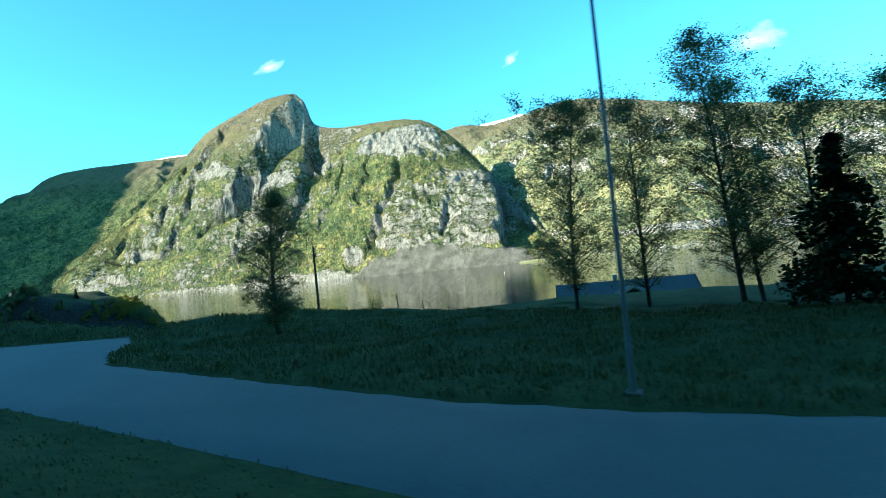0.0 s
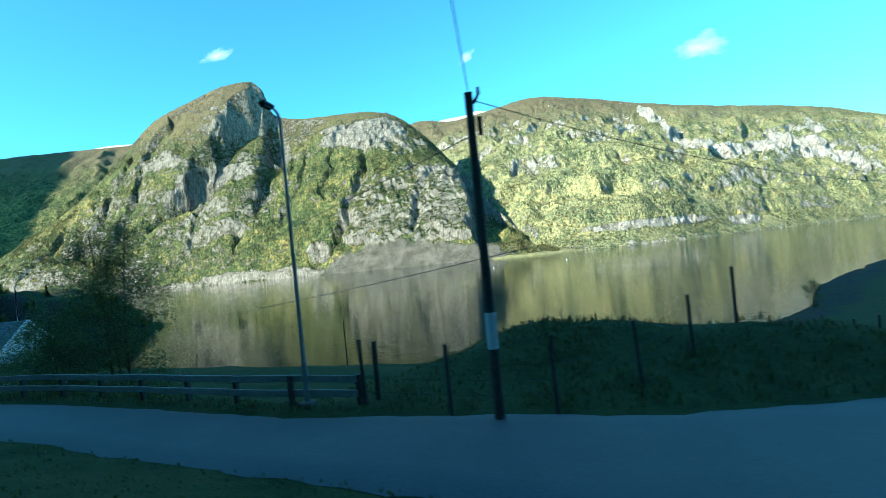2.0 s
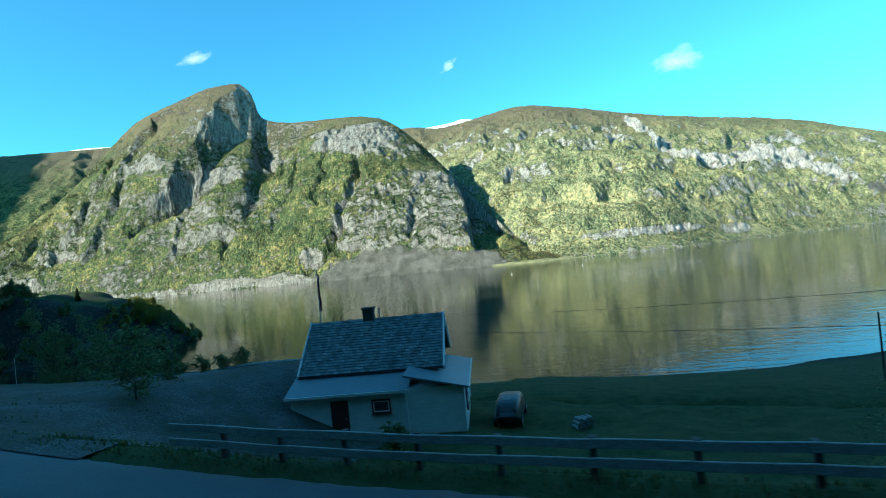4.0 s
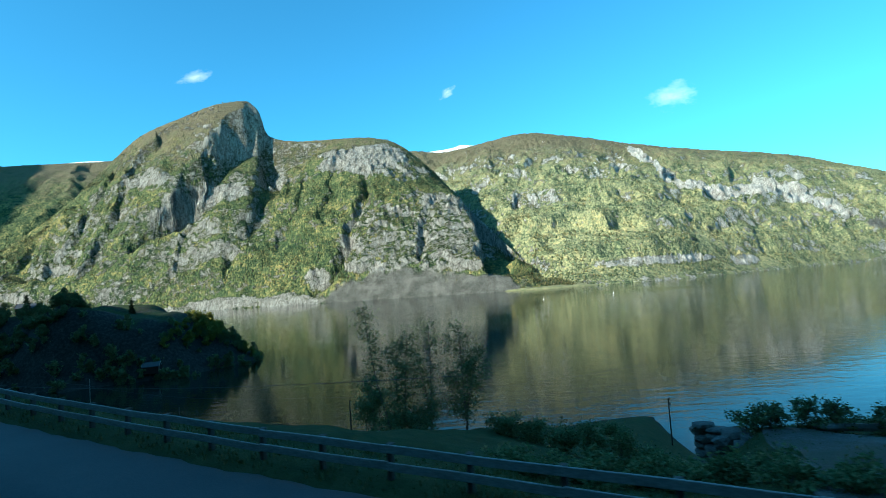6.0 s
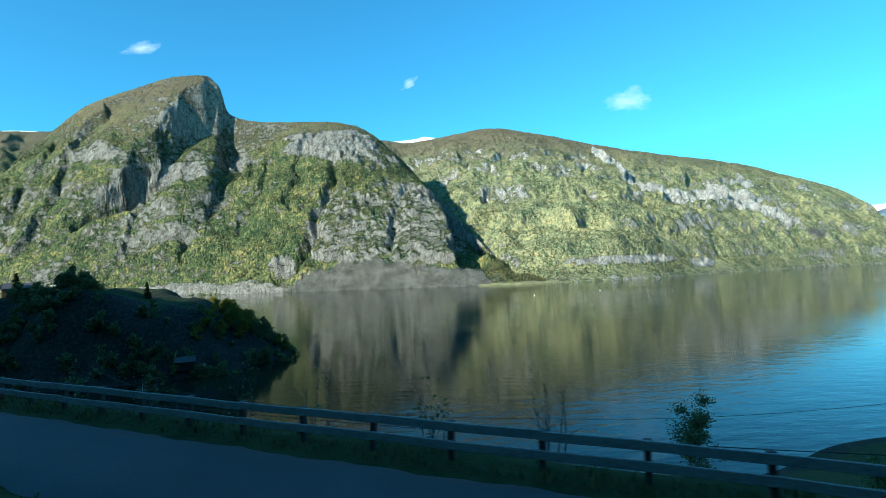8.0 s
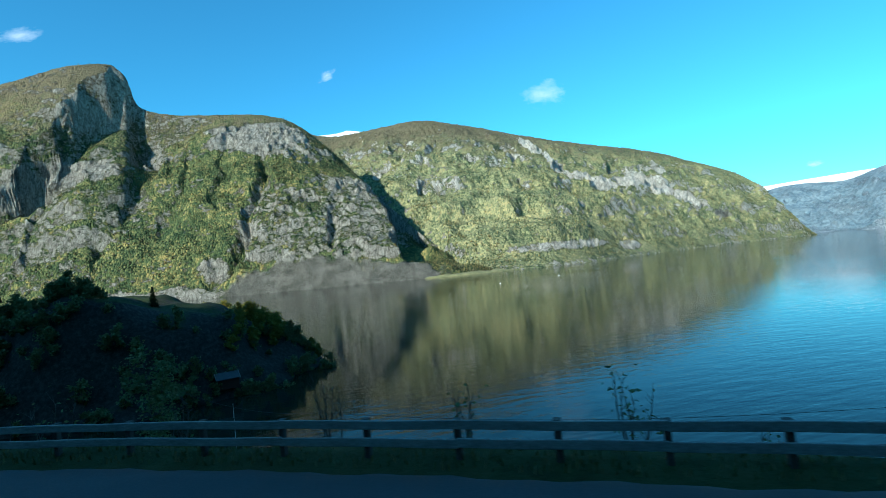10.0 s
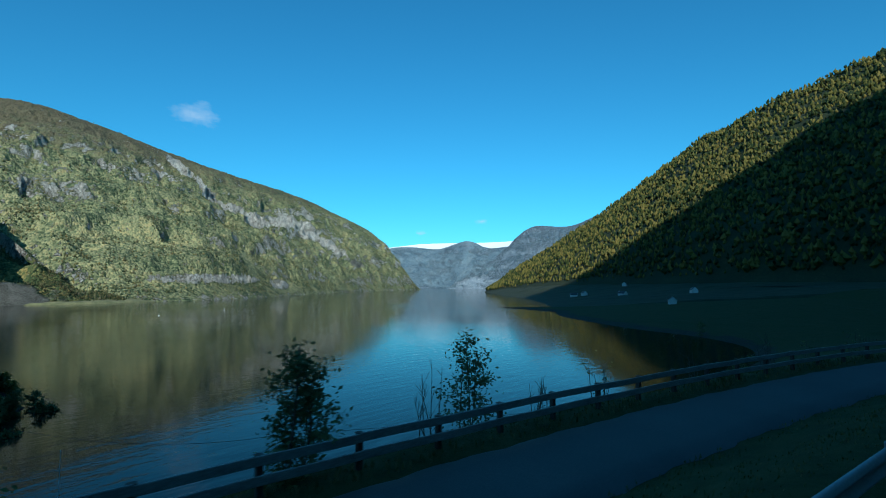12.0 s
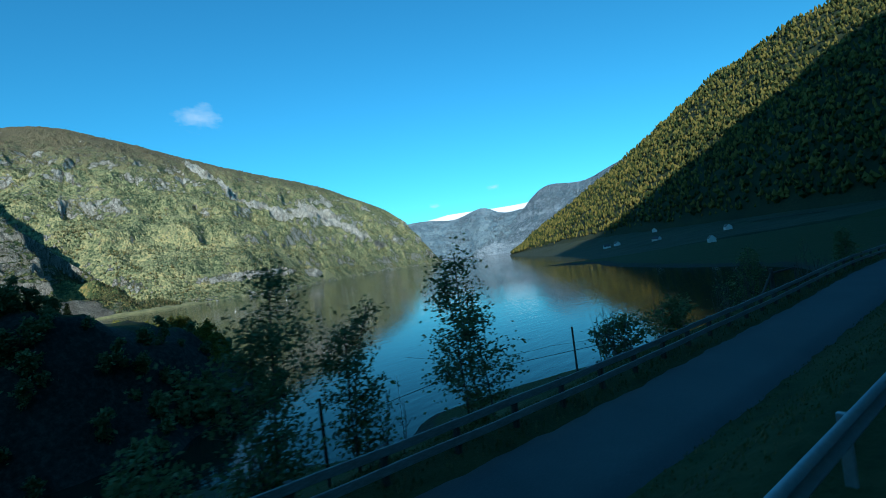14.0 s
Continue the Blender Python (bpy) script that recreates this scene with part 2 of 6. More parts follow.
def ground_material():
    """Grass in patches of two sizes, with bare dark rock where the layer 'rock' says so."""
    m, n, l, b = material("grass_ground")
    tc = n.new("ShaderNodeTexCoord")
    vec = tc.outputs["Object"]
    n1, n2, n3 = noise_node(n, l, vec, 0.14, 6), noise_node(n, l, vec, 1.1, 6, 0.7), noise_node(n, l, vec, 9.0, 4, 0.7)
    lush = ramp(n, [(0.32, (0.024, 0.038, 0.013)), (0.5, (0.043, 0.060, 0.020)), (0.68, (0.070, 0.078, 0.030))])
    l.new(n2.outputs["Fac"], lush.inputs["Fac"])
    dry = ramp(n, [(0.35, (0.045, 0.050, 0.018)), (0.65, (0.095, 0.085, 0.036))])
    l.new(n3.outputs["Fac"], dry.inputs["Fac"])
    mr = n.new("ShaderNodeMapRange")
    mr.inputs["From Min"].default_value, mr.inputs["From Max"].default_value = 0.50, 0.72
    mr.inputs["To Max"].default_value = 0.6
    l.new(n1.outputs["Fac"], mr.inputs["Value"])
    col = mixed(n, l, mr.outputs["Result"], lush.outputs["Color"], dry.outputs["Color"])
    stone = ramp(n, [(0.3, (0.014, 0.015, 0.013)), (0.5, (0.034, 0.034, 0.030)), (0.7, (0.075, 0.073, 0.064))])
    l.new(n2.outputs["Fac"], stone.inputs["Fac"])
    a = n.new("ShaderNodeAttribute")
    a.attribute_name = "rock"
    e = n.new("ShaderNodeMath")
    e.operation = "ADD"
    l.new(a.outputs["Fac"], e.inputs[0])
    l.new(n1.outputs["Fac"], e.inputs[1])
    mk = n.new("ShaderNodeMapRange")
    mk.inputs["From Min"].default_value, mk.inputs["From Max"].default_value = 0.9, 1.1
    l.new(e.outputs[0], mk.inputs["Value"])
    col = mixed(n, l, mk.outputs["Result"], col, stone.outputs["Color"])
    l.new(col, b.inputs["Base Color"])
    b.inputs["Roughness"].default_value = 0.95
    b.inputs["Specular IOR Level"].default_value = 0.15
    bumped(n, l, b, n3.outputs["Fac"], 0.8, 0.08)
    return m


TREES = [(0.48, (0.022, 0.042, 0.018)), (0.66, (0.066, 0.092, 0.036)), (0.84, (0.128, 0.142, 0.052)), (0.96, (0.225, 0.20, 0.072)), (1.0, (0.29, 0.235, 0.08))]
# the eastern slope's trees, lightened: haze and glare painted into the colour
HAZED_BIRCH = [(0.48, (0.055, 0.080, 0.040)), (0.66, (0.168, 0.188, 0.092)), (0.84, (0.290, 0.288, 0.136)), (0.96, (0.36, 0.33, 0.155)), (1.0, (0.42, 0.36, 0.16))]
HEATH = [(0.40, (0.060, 0.056, 0.032)), (0.5, (0.130, 0.110, 0.062)), (0.60, (0.22, 0.18, 0.104))]
ROCK = [(0.34, (0.045, 0.044, 0.038)), (0.42, (0.22, 0.206, 0.168)), (0.50, (0.44, 0.412, 0.338)), (0.60, (0.72, 0.68, 0.58))]
mat_mountain = mountain_material("mountain", TREES, HEATH, ROCK)
# its rock is lightened for haze in the same way
mat_hazed_birch_slope = mountain_material("hazed_birch_slope", HAZED_BIRCH, HEATH, [(0.33, (0.09, 0.088, 0.078)), (0.41, (0.36, 0.34, 0.285)), (0.49, (0.60, 0.57, 0.485)), (0.58, (0.84, 0.81, 0.73))])
# distant slopes: haze painted in as paler, bluer trees, heath and rock
mat_far_hazed = mountain_material("far_mountain_hazed", [(0.5, (0.10, 0.155, 0.19)), (1.0, (0.22, 0.28, 0.30))], [(0.36, (0.15, 0.195, 0.225)), (0.64, (0.27, 0.315, 0.34))], [(0.36, (0.15, 0.21, 0.26)), (0.5, (0.33, 0.40, 0.455)), (0.64, (0.58, 0.635, 0.67))], 0.12)
mat_scrub = leaf_material("autumn_scrub", [(0.022, 0.042, 0.018), (0.045, 0.068, 0.027), (0.075, 0.092, 0.038), (0.11, 0.115, 0.045), (0.16, 0.14, 0.055), (0.095, 0.088, 0.055), (0.22, 0.18, 0.06)])
# scrub lightened to go with that hazed slope
mat_hazed_birch_scrub = leaf_material("hazed_birch_scrub", [(0.042, 0.070, 0.032), (0.075, 0.10, 0.046), (0.12, 0.138, 0.060), (0.175, 0.175, 0.072), (0.24, 0.21, 0.085), (0.16, 0.148, 0.09), (0.31, 0.25, 0.085)])
mat_hill_scrub = leaf_material("hillside_trees", [(0.020, 0.040, 0.015), (0.05, 0.07, 0.02), (0.13, 0.13, 0.03), (0.22, 0.19, 0.045), (0.26, 0.20, 0.05)])
mat_leaf = leaf_material("green_leaves", [(0.075, 0.125, 0.052), (0.13, 0.185, 0.076), (0.185, 0.23, 0.098), (0.26, 0.26, 0.12)])
mat_leaf_yellow = leaf_material("yellow_leaves", [(0.12, 0.14, 0.03), (0.22, 0.22, 0.045), (0.34, 0.29, 0.06)])
mat_spruce = leaf_material("spruce_needles", [(0.010, 0.022, 0.010), (0.020, 0.038, 0.015), (0.03, 0.05, 0.02)])
mat_bark = surface("bark", [(0.35, (0.05, 0.042, 0.034)), (0.65, (0.16, 0.14, 0.12))], 3.0, 0.9, 6, 0.5)
mat_grass_ground = ground_material()
mat_blades = leaf_material("grass_blades", [(0.052, 0.080, 0.028), (0.080, 0.108, 0.038), (0.118, 0.132, 0.050), (0.190, 0.168, 0.075)])
# asphalt in three tones: worn and paler in light shade, deeper shade painted darker
mat_worn_lit = surface("worn_lit_asphalt", [(0.3, (0.050, 0.056, 0.061)), (0.5, (0.071, 0.077, 0.081)), (0.62, (0.090, 0.095, 0.099)), (0.78, (0.125, 0.13, 0.132))], 0.35, 0.7, 60, 0.5, 0.01)
mat_shade_asphalt = surface("asphalt", [(0.3, (0.026, 0.031, 0.035)), (0.5, (0.040, 0.045, 0.049)), (0.62, (0.053, 0.057, 0.061)), (0.78, (0.08, 0.083, 0.084))], 0.35, 0.72, 60, 0.5, 0.01)
mat_deep_shade_asphalt = surface("deep_shade_asphalt", [(0.3, (0.018, 0.022, 0.025)), (0.5, (0.028, 0.032, 0.035)), (0.62, (0.038, 0.041, 0.044)), (0.78, (0.06, 0.062, 0.063))], 0.35, 0.75, 60, 0.5, 0.01)
mat_gravel = surface("gravel", [(0.36, (0.022, 0.036, 0.012)), (0.44, (0.050, 0.050, 0.026)), (0.50, (0.055, 0.052, 0.046)), (0.56, (0.095, 0.092, 0.085)), (0.66, (0.17, 0.165, 0.155))], 0.30, 0.9, 34, 1.0, 0.06)
mat_boulder = surface("boulder_stone", [(0.3, (0.014, 0.018, 0.012)), (0.55, (0.035, 0.038, 0.028)), (0.75, (0.08, 0.08, 0.066))], 1.6, 0.9, 7, 0.8, 0.06)
mat_stone = surface("dark_stone", [(0.3, (0.05, 0.05, 0.047)), (0.55, (0.13, 0.125, 0.115)), (0.75, (0.22, 0.21, 0.19))], 1.2, 0.85, 7, 0.7, 0.05)


def water_material():
    m, n, l, b = material("fjord_water")
    b.inputs["Base Color"].default_value = (0.012, 0.020, 0.014, 1)
    b.inputs["Roughness"].default_value = 0.06
    b.inputs["IOR"].default_value = 1.33
    b.inputs["Specular IOR Level"].default_value = 0.22
    tc = n.new("ShaderNodeTexCoord")
    mp = n.new("ShaderNodeMapping")
    mp.inputs["Rotation"].default_value = (0, 0, radians(25))
    mp.inputs["Scale"].default_value = (0.35, 1.0, 1.0)
    l.new(tc.outputs["Object"], mp.inputs["Vector"])
    a = noise_node(n, l, mp.outputs["Vector"], 0.35, 4, 0.55)
    c = noise_node(n, l, tc.outputs["Object"], 0.006, 3, 0.5)
    calm = n.new("ShaderNodeMapRange")
    calm.inputs["From Min"].default_value, calm.inputs["From Max"].default_value = 0.35, 0.65
    calm.inputs["To Min"].default_value, calm.inputs["To Max"].default_value = 0.25, 1.0
    l.new(c.outputs["Fac"], calm.inputs["Value"])
    h = n.new("ShaderNodeMath")
    h.operation = "MULTIPLY"
    l.new(a.outputs["Fac"], h.inputs[0])
    l.new(calm.outputs["Result"], h.inputs[1])
    bumped(n, l, b, h.outputs[0], 0.6, 0.24)
    return m


mat_water = water_material()

# ---- small clouds, far off ----
def cloud_material():
    m, n, l, b = material("cloud_wisp")
    tc = n.new("ShaderNodeTexCoord")
    oi = n.new("ShaderNodeObjectInfo")
    off = n.new("ShaderNodeVectorMath")
    off.operation = "MULTIPLY_ADD"
    l.new(tc.outputs["Object"], off.inputs[0])
    off.inputs[1].default_value = (1, 1, 1)
    mul = n.new("ShaderNodeVectorMath")
    mul.operation = "SCALE"
    mul.inputs[0].default_value = (9, 5, 3)
    l.new(oi.outputs["Random"], mul.inputs["Scale"])
    l.new(mul.outputs["Vector"], off.inputs[2])
    puff = noise_node(n, l, off.outputs["Vector"], 1.5, 7, 0.62)
    ln = n.new("ShaderNodeVectorMath")
    ln.operation = "LENGTH"
    l.new(tc.outputs["Object"], ln.inputs[0])
    fade = n.new("ShaderNodeMath")
    fade.operation = "MULTIPLY_ADD"
    l.new(ln.outputs["Value"], fade.inputs[0])
    fade.inputs[1].default_value = -0.62
    l.new(puff.outputs["Fac"], fade.inputs[2])
    mr = n.new("ShaderNodeMapRange")
    mr.inputs["From Min"].default_value, mr.inputs["From Max"].default_value = 0.04, 0.55
    mr.inputs["To Max"].default_value = 0.5
    l.new(fade.outputs[0], mr.inputs["Value"])
    # wisps glow by themselves, standing in for sunlight on them
    em = n.new("ShaderNodeEmission")
    em.inputs["Color"].default_value, em.inputs["Strength"].default_value = (0.80, 0.92, 1.0, 1), 0.95
    tr = n.new("ShaderNodeBsdfTransparent")
    mx = n.new("ShaderNodeMixShader")
    l.new(mr.outputs["Result"], mx.inputs[0])
    l.new(tr.outputs[0], mx.inputs[1])
    l.new(em.outputs[0], mx.inputs[2])
    l.new(mx.outputs[0], n["Material Output"].inputs["Surface"])
    return m


mat_cloud = cloud_material()
for az, el, wide, high, tilt in ((26.2, 16.9, 230, 130, 8), (-24.6, 21.9, 170, 60, -24), (2.5, 20.6, 95, 50, -28), (50.3, 5.8, 70, 32, 5), (57.3, 7.1, 75, 36, 0)):
    a, e, far = radians(az), radians(el), 4300.0
    at = Vector((-135, 42, 28)) + far * Vector((math.sin(a) * math.cos(e), math.cos(a) * math.cos(e), math.sin(e)))
    n_ = 13
    cu, cv = np.meshgrid(np.linspace(-1, 1, n_), np.linspace(-1, 1, n_), indexing="ij")
    cloud = new("cloud", mesh_of("cloud", np.stack([cu.ravel(), cv.ravel(), 0.15 * (cu ** 2 + cv ** 2).ravel()], 1), grid_faces(n_, n_), mat_cloud, True))
    cloud.matrix_world = look(at, (-135, 42, 28), tilt) @ Matrix.Diagonal((wide, high, 60, 1))
    tagged(cloud, "small thin white cloud wisp in the blue sky", "cloud", "small clouds", kind="structure")

# ---- fjord ----
ws = np.concatenate([-np.geomspace(5200, 20, 40), np.linspace(-10, 10, 5), np.geomspace(20, 5200, 40)])
gx, gy = np.meshgrid(ws, ws, indexing="ij")
water = new("water", mesh_of("water", np.stack([gx.ravel() - 100, gy.ravel() + 400, 0 * gx.ravel()], 1), grid_faces(len(ws), len(ws)), mat_water))
tagged(water, "calm dark green-blue fjord water with faint ripples", "water", kind="structure")


# ---- mountains ----
def massif(name, shore, ridge, nu, nv, material, label, profile=1.0, rough=1.0, back=0.35, rocks=(), screes=(), snow=1e9, seed=0.0, rockiness=0.0, cuts=(), scarps=(), teeth=None):
    """A mountainside from a shore line (x, y) up to a ridge line (x, y, z), with ribs, gullies and cliffs; falls away behind the ridge."""
    s = spline([(x, y, 0) for x, y in shore], nu)
    r = spline(ridge, nu)
    v = np.concatenate([np.linspace(0, 1, int(nv * 0.85)), np.linspace(1, 1 + back, nv - int(nv * 0.85) + 1)[1:]])
    u = np.linspace(0, 1, nu)
    p = s[:, None] * (1 - v[None, :, None]) + r[:, None] * v[None, :, None]
    hz = r[:, None, 2] * np.where(v < 1, np.sin(np.minimum(v, 1) * np.pi / 2) * (1 - profile) + v * profile, 1 - (v - 1) * 0.9)[None]
    p[..., 2] = hz
    q = p.reshape(-1, 3).copy()
    vv = np.tile(v, nu)
    env = smooth(0.0, 0.16, vv) * (1 - 0.95 * smooth(0.72, 1.0, vv)) * smooth(0, 120, np.repeat(r[:, 2], len(v)))
    flat = q * (1, 1, 0.6) + seed
    big = fbm(flat, 330, 3)
    rib = fbm(flat * (1, 1, 0.55) + 40 * np.stack([fbm(flat, 160, 2), fbm(flat + 9, 160, 2), 0 * vv], 1), 170, 4, True)
    crag = fbm(q + seed * 2, 60, 4, True)
    z = q[:, 2] + rough * env * (18 * big + 13 * (rib - 0.35) + 5 * (crag - 0.3))
    keep = smooth(0.0, 0.1, vv) * (1 - 0.9 * smooth(0.93, 1.0, vv))
    wander = 14 * np.stack([fbm(q + 12, 70, 2), fbm(q + 23, 70, 2)], 1)
    for pts, wide, depth in cuts:
        far = np.full(len(q), 1e9)
        for a, b in zip(np.array(pts[:-1], float), np.array(pts[1:], float)):
            w = np.clip(((q[:, :2] - a) @ (b - a)) / ((b - a) @ (b - a)), 0, 1)[:, None]
            far = np.minimum(far, np.linalg.norm(q[:, :2] + wander - a - w * (b - a), axis=1))
        z = z - depth * keep * np.exp(-(far / wide) ** 2) * (1 + 0.5 * fbm(q + 5, 40, 2))
    # scarps: cliffs that face +x along a line, the ground dropped beyond it
    for pts, drop, reach in scarps:
        px, py = np.array(pts, float).T
        t = (q[:, 1] - py[0]) / (py[-1] - py[0])
        dx = q[:, 0] - np.interp(q[:, 1], py, px) + 22 * fbm(q + 41, 90, 3)
        z = z - drop * keep * smooth(-0.1, 0.15, t) * smooth(1.15, 0.95, t) * smooth(0, 16, dx) * np.exp(-(np.maximum(dx, 0) / reach) ** 2)
    # ledges that rise gently towards +x and break off in a cliff
    if teeth:
        period, height, x_full, x_less = teeth
        ph = (q[:, 0] + 0.3 * q[:, 1] + 38 * fbm(q + 91, 150, 3)) / period
        fr = ph - np.floor(ph)
        saw = np.where(fr < 0.8, fr / 0.8, (1 - fr) / 0.2) - 0.5
        z = z + height * keep * saw * (0.3 + 0.7 * smooth(x_less, x_full, q[:, 0])) * (0.7 + 0.6 * fbm(q + 15, 90, 2))
    # cliffs: steps in height
    step = 85.0
    k = z / step + 0.35 * fbm(q + 31, 240, 2)
    fr = k - np.floor(k)
    z = z + rough * env * step * 0.16 * (smooth(0.25, 0.75, fr) - fr)
    # bare faces: broken, upright crags; the rest stays a smooth slope
    face = np.zeros(len(q))
    ragged = 0.5 * fbm(q, 50, 3)
    for cx, cy, cz, rx, rz, amount in rocks:
        e = ((q[:, 0] - cx) / rx) ** 2 + ((z - cz) / rz) ** 2
        face = np.maximum(face, min(1.0, amount * 1.6) * smooth(1.5, 0.4, e + ragged))
    upright = q * (1, 1, 0.3) + seed
    z = z + rough * keep * face * (11 * (fbm(upright + 7, 34, 3, True) - 0.4) + 4 * fbm(upright + 3, 9, 2))
    z = z + rough * smooth(0.0, 0.05, vv) * 1.3 * fbm(q + 77, 14, 3)
    z = np.maximum(z, -4 + 6 * smooth(0, 0.03, vv))
    q[:, 2] = z
    q[:, 0] += rough * env * (3 + 6 * face) * fbm(q + 55, 45, 3)
    q[:, 1] += rough * env * (3 + 6 * face) * fbm(q + 66, 45, 3)
    me = mesh_of(name, q, grid_faces(nu, len(v)), material)
    nrm = np.empty(len(q) * 3, np.float32)
    me.vertices.foreach_get("normal", nrm)
    nz = np.abs(nrm.reshape(-1, 3)[:, 2])
    rock = smooth(0.60, 0.30, nz) * 0.55 + rockiness + 0.26 * fbm(q, 150, 3) + 0.14 * fbm(q * (1, 1, 1.6), 38, 3) - 0.04
    rock = rock + 0.35 * smooth(0.03, 0.010, vv)
    bared = np.zeros(len(q))
    for cx, cy, cz, rx, rz, amount in rocks:
        e = ((q[:, 0] - cx) / rx) ** 2 + ((q[:, 2] - cz) / rz) ** 2
        bared = np.maximum(bared, amount * smooth(1.5, 0.5, e + ragged))
    rock = rock + bared
    scree = np.zeros(len(q))
    for cx, cz, rx, rz in screes:
        e = ((q[:, 0] - cx) / rx) ** 2 + ((q[:, 2] - cz) / rz) ** 2
        scree = np.maximum(scree, smooth(1.3, 0.75, e + 0.75 * fbm(q, 34, 4)))
    float_layer(me, "rock", rock)
    float_layer(me, "scree", scree)
    float_layer(me, "snow", smooth(snow - 10, snow + 15, q[:, 2] + 12 * fbm(q, 60, 3)))
    ob = tagged(new(name, me), label, "mountain", kind="structure")
    return ob, q, rock, scree, vv


def scatter(name, q, weight, count, low, high, material, label, squat=1.0, minz=2.0):
    """Small tree crowns standing on a mountainside, uneven lumps, as one mesh."""
    w = np.clip(weight, 0, None) * (q[:, 2] > minz)
    pick = rng.choice(len(q), count, p=w / w.sum())
    at = q[pick] + rng.normal(0, 1.2, (count, 3)) * (1, 1, 0.1)
    h = low + (high - low) * rng.uniform(0, 1, count) ** 1.6
    wide = h * rng.uniform(0.24, 0.46, count) * squat
    n = 5
    a = np.linspace(0, 2 * np.pi, n, endpoint=False)[None] + rng.uniform(0, 6, count)[:, None]
    rad = wide[:, None] * rng.uniform(0.6, 1.3, (count, n))
    ring = at[:, None] + np.stack([rad * np.cos(a), rad * np.sin(a), h[:, None] * rng.uniform(0.25, 0.55, (count, n))], -1)
    up = at + np.stack([rng.normal(0, 0.1, count) * h, rng.normal(0, 0.1, count) * h, h], 1)
    verts = np.concatenate([at[:, None], ring, up[:, None]], 1)
    tri = [t for j in range(n) for t in ((0, 1 + (j + 1) % n, 1 + j), (1 + j, 1 + (j + 1) % n, 1 + n))]
    per = verts.shape[1]
    faces = (np.array(tri)[None] + per * np.arange(count)[:, None, None]).reshape(-1, 3)
    ob = new(name, mesh_of(name, verts.reshape(-1, 3), faces, material))
    return tagged(ob, label, "trees", kind="stuff")


M1_SHORE = [(-1420, 1100), (-1260, 1100), (-1150, 1105), (-1060, 1105), (-980, 1105), (-880, 1100), (-740, 1090), (-640, 1078), (-540, 1058), (-470, 1042), (-380, 1018), (-260, 995), (-150, 978), (0, 950), (120, 945)]
M1_RIDGE = [(-1420, 1160, 15), (-1250, 1200, 100), (-1120, 1250, 190), (-1030, 1310, 290), (-950, 1360, 405), (-870, 1345, 455), (-745, 1330, 495), (-660, 1320, 515), (-575, 1340, 517), (-545, 1360, 440), (-420, 1345, 415), (-275, 1335, 405), (-190, 1335, 370), (-65, 1265, 225), (70, 1060, 25)]
m1, q1, rock1, scree1, v1 = massif("mountain_front", M1_SHORE, M1_RIDGE, 720, 290, mat_mountain,
    "steep sunlit mountainside of grey cliffs and autumn scrub", profile=0.8, rockiness=-0.02,
    scarps=[([(-800, 1165), (-752, 1200), (-690, 1240), (-635, 1280), (-566, 1352)], 125, 140), ([(-470, 1120), (-440, 1250)], 16, 40), ([(-330, 1030), (-285, 1200)], 16, 30), ([(-50, 1000), (-62, 1262)], 75, 100), ([(-1000, 1140), (-930, 1300)], 26, 60), ([(-900, 1140), (-830, 1320)], 30, 60), ([(-1120, 1125), (-1060, 1220)], 18, 50), ([(-720, 1100), (-640, 1215)], 22, 50), ([(-590, 1080), (-540, 1180)], 16, 40), ([(-395, 1120), (-350, 1300)], 16, 40), ([(-180, 1020), (-150, 1160)], 12, 30)],
    # little bare rock on the peak's east face: darker scrub stands for its shade
    rocks=[(-285, 1265, 335, 105, 44, 0.85), (-190, 1250, 290, 60, 30, 0.5), (-150, 1100, 140, 190, 90, 0.42), (-240, 1047, 100, 90, 50, 0.46), (-80, 1040, 85, 80, 45, 0.42), (-110, 1107, 193, 60, 26, 0.6), (-213, 1101, 156, 60, 30, 0.35), (-640, 1230, 262, 95, 30, 0.75), (-720, 1195, 222, 50, 26, 0.5), (-565, 1340, 470, 60, 60, 0.22), (-640, 1280, 400, 80, 40, 0.25), (-800, 1200, 320, 60, 24, 0.4), (-505, 1190, 300, 40, 30, 0.5), (-560, 1060, 14, 90, 12, 0.6), (-420, 1030, 10, 70, 15, 0.7), (-960, 1170, 110, 70, 60, 0.28), (-1080, 1150, 60, 90, 34, 0.3), (-860, 1160, 150, 60, 40, 0.2), (-370, 1050, 48, 26, 24, 0.6), (-40, 1090, 160, 26, 50, 0.5)],
    screes=[(-60, 8, 85, 24), (-190, 10, 115, 40), (-285, 6, 60, 30)],
    cuts=[([(-536, 1306), (-567, 1262), (-628, 1235), (-690, 1218), (-735, 1196), (-789, 1172)], 20, 26), ([(-496, 1260), (-512, 1200), (-518, 1170), (-565, 1130)], 12, 26), ([(-452, 1290), (-476, 1210)], 12, 18), ([(-285, 1210), (-291, 1150), (-307, 1121), (-315, 1071), (-345, 1043), (-386, 1030)], 10, 30), ([(-154, 1115), (-160, 1040)], 8, 16), ([(-228, 1130), (-233, 1090)], 7, 12), ([(-62, 1240), (-55, 1128)], 14, 22), ([(-979, 1240), (-1024, 1180)], 30, 26), ([(-273, 1330), (-268, 1190)], 5, 12), ([(-870, 1290), (-930, 1180)], 18, 16), ([(-690, 1150), (-730, 1100)], 16, 12)])
M2_SHORE = [(-500, 1500), (-250, 1400), (-50, 1200), (70, 1010), (130, 950), (250, 960), (380, 1020), (506, 1110), (650, 1210), (800, 1300), (1090, 1450), (1300, 1540), (1600, 1650), (1830, 1730)]
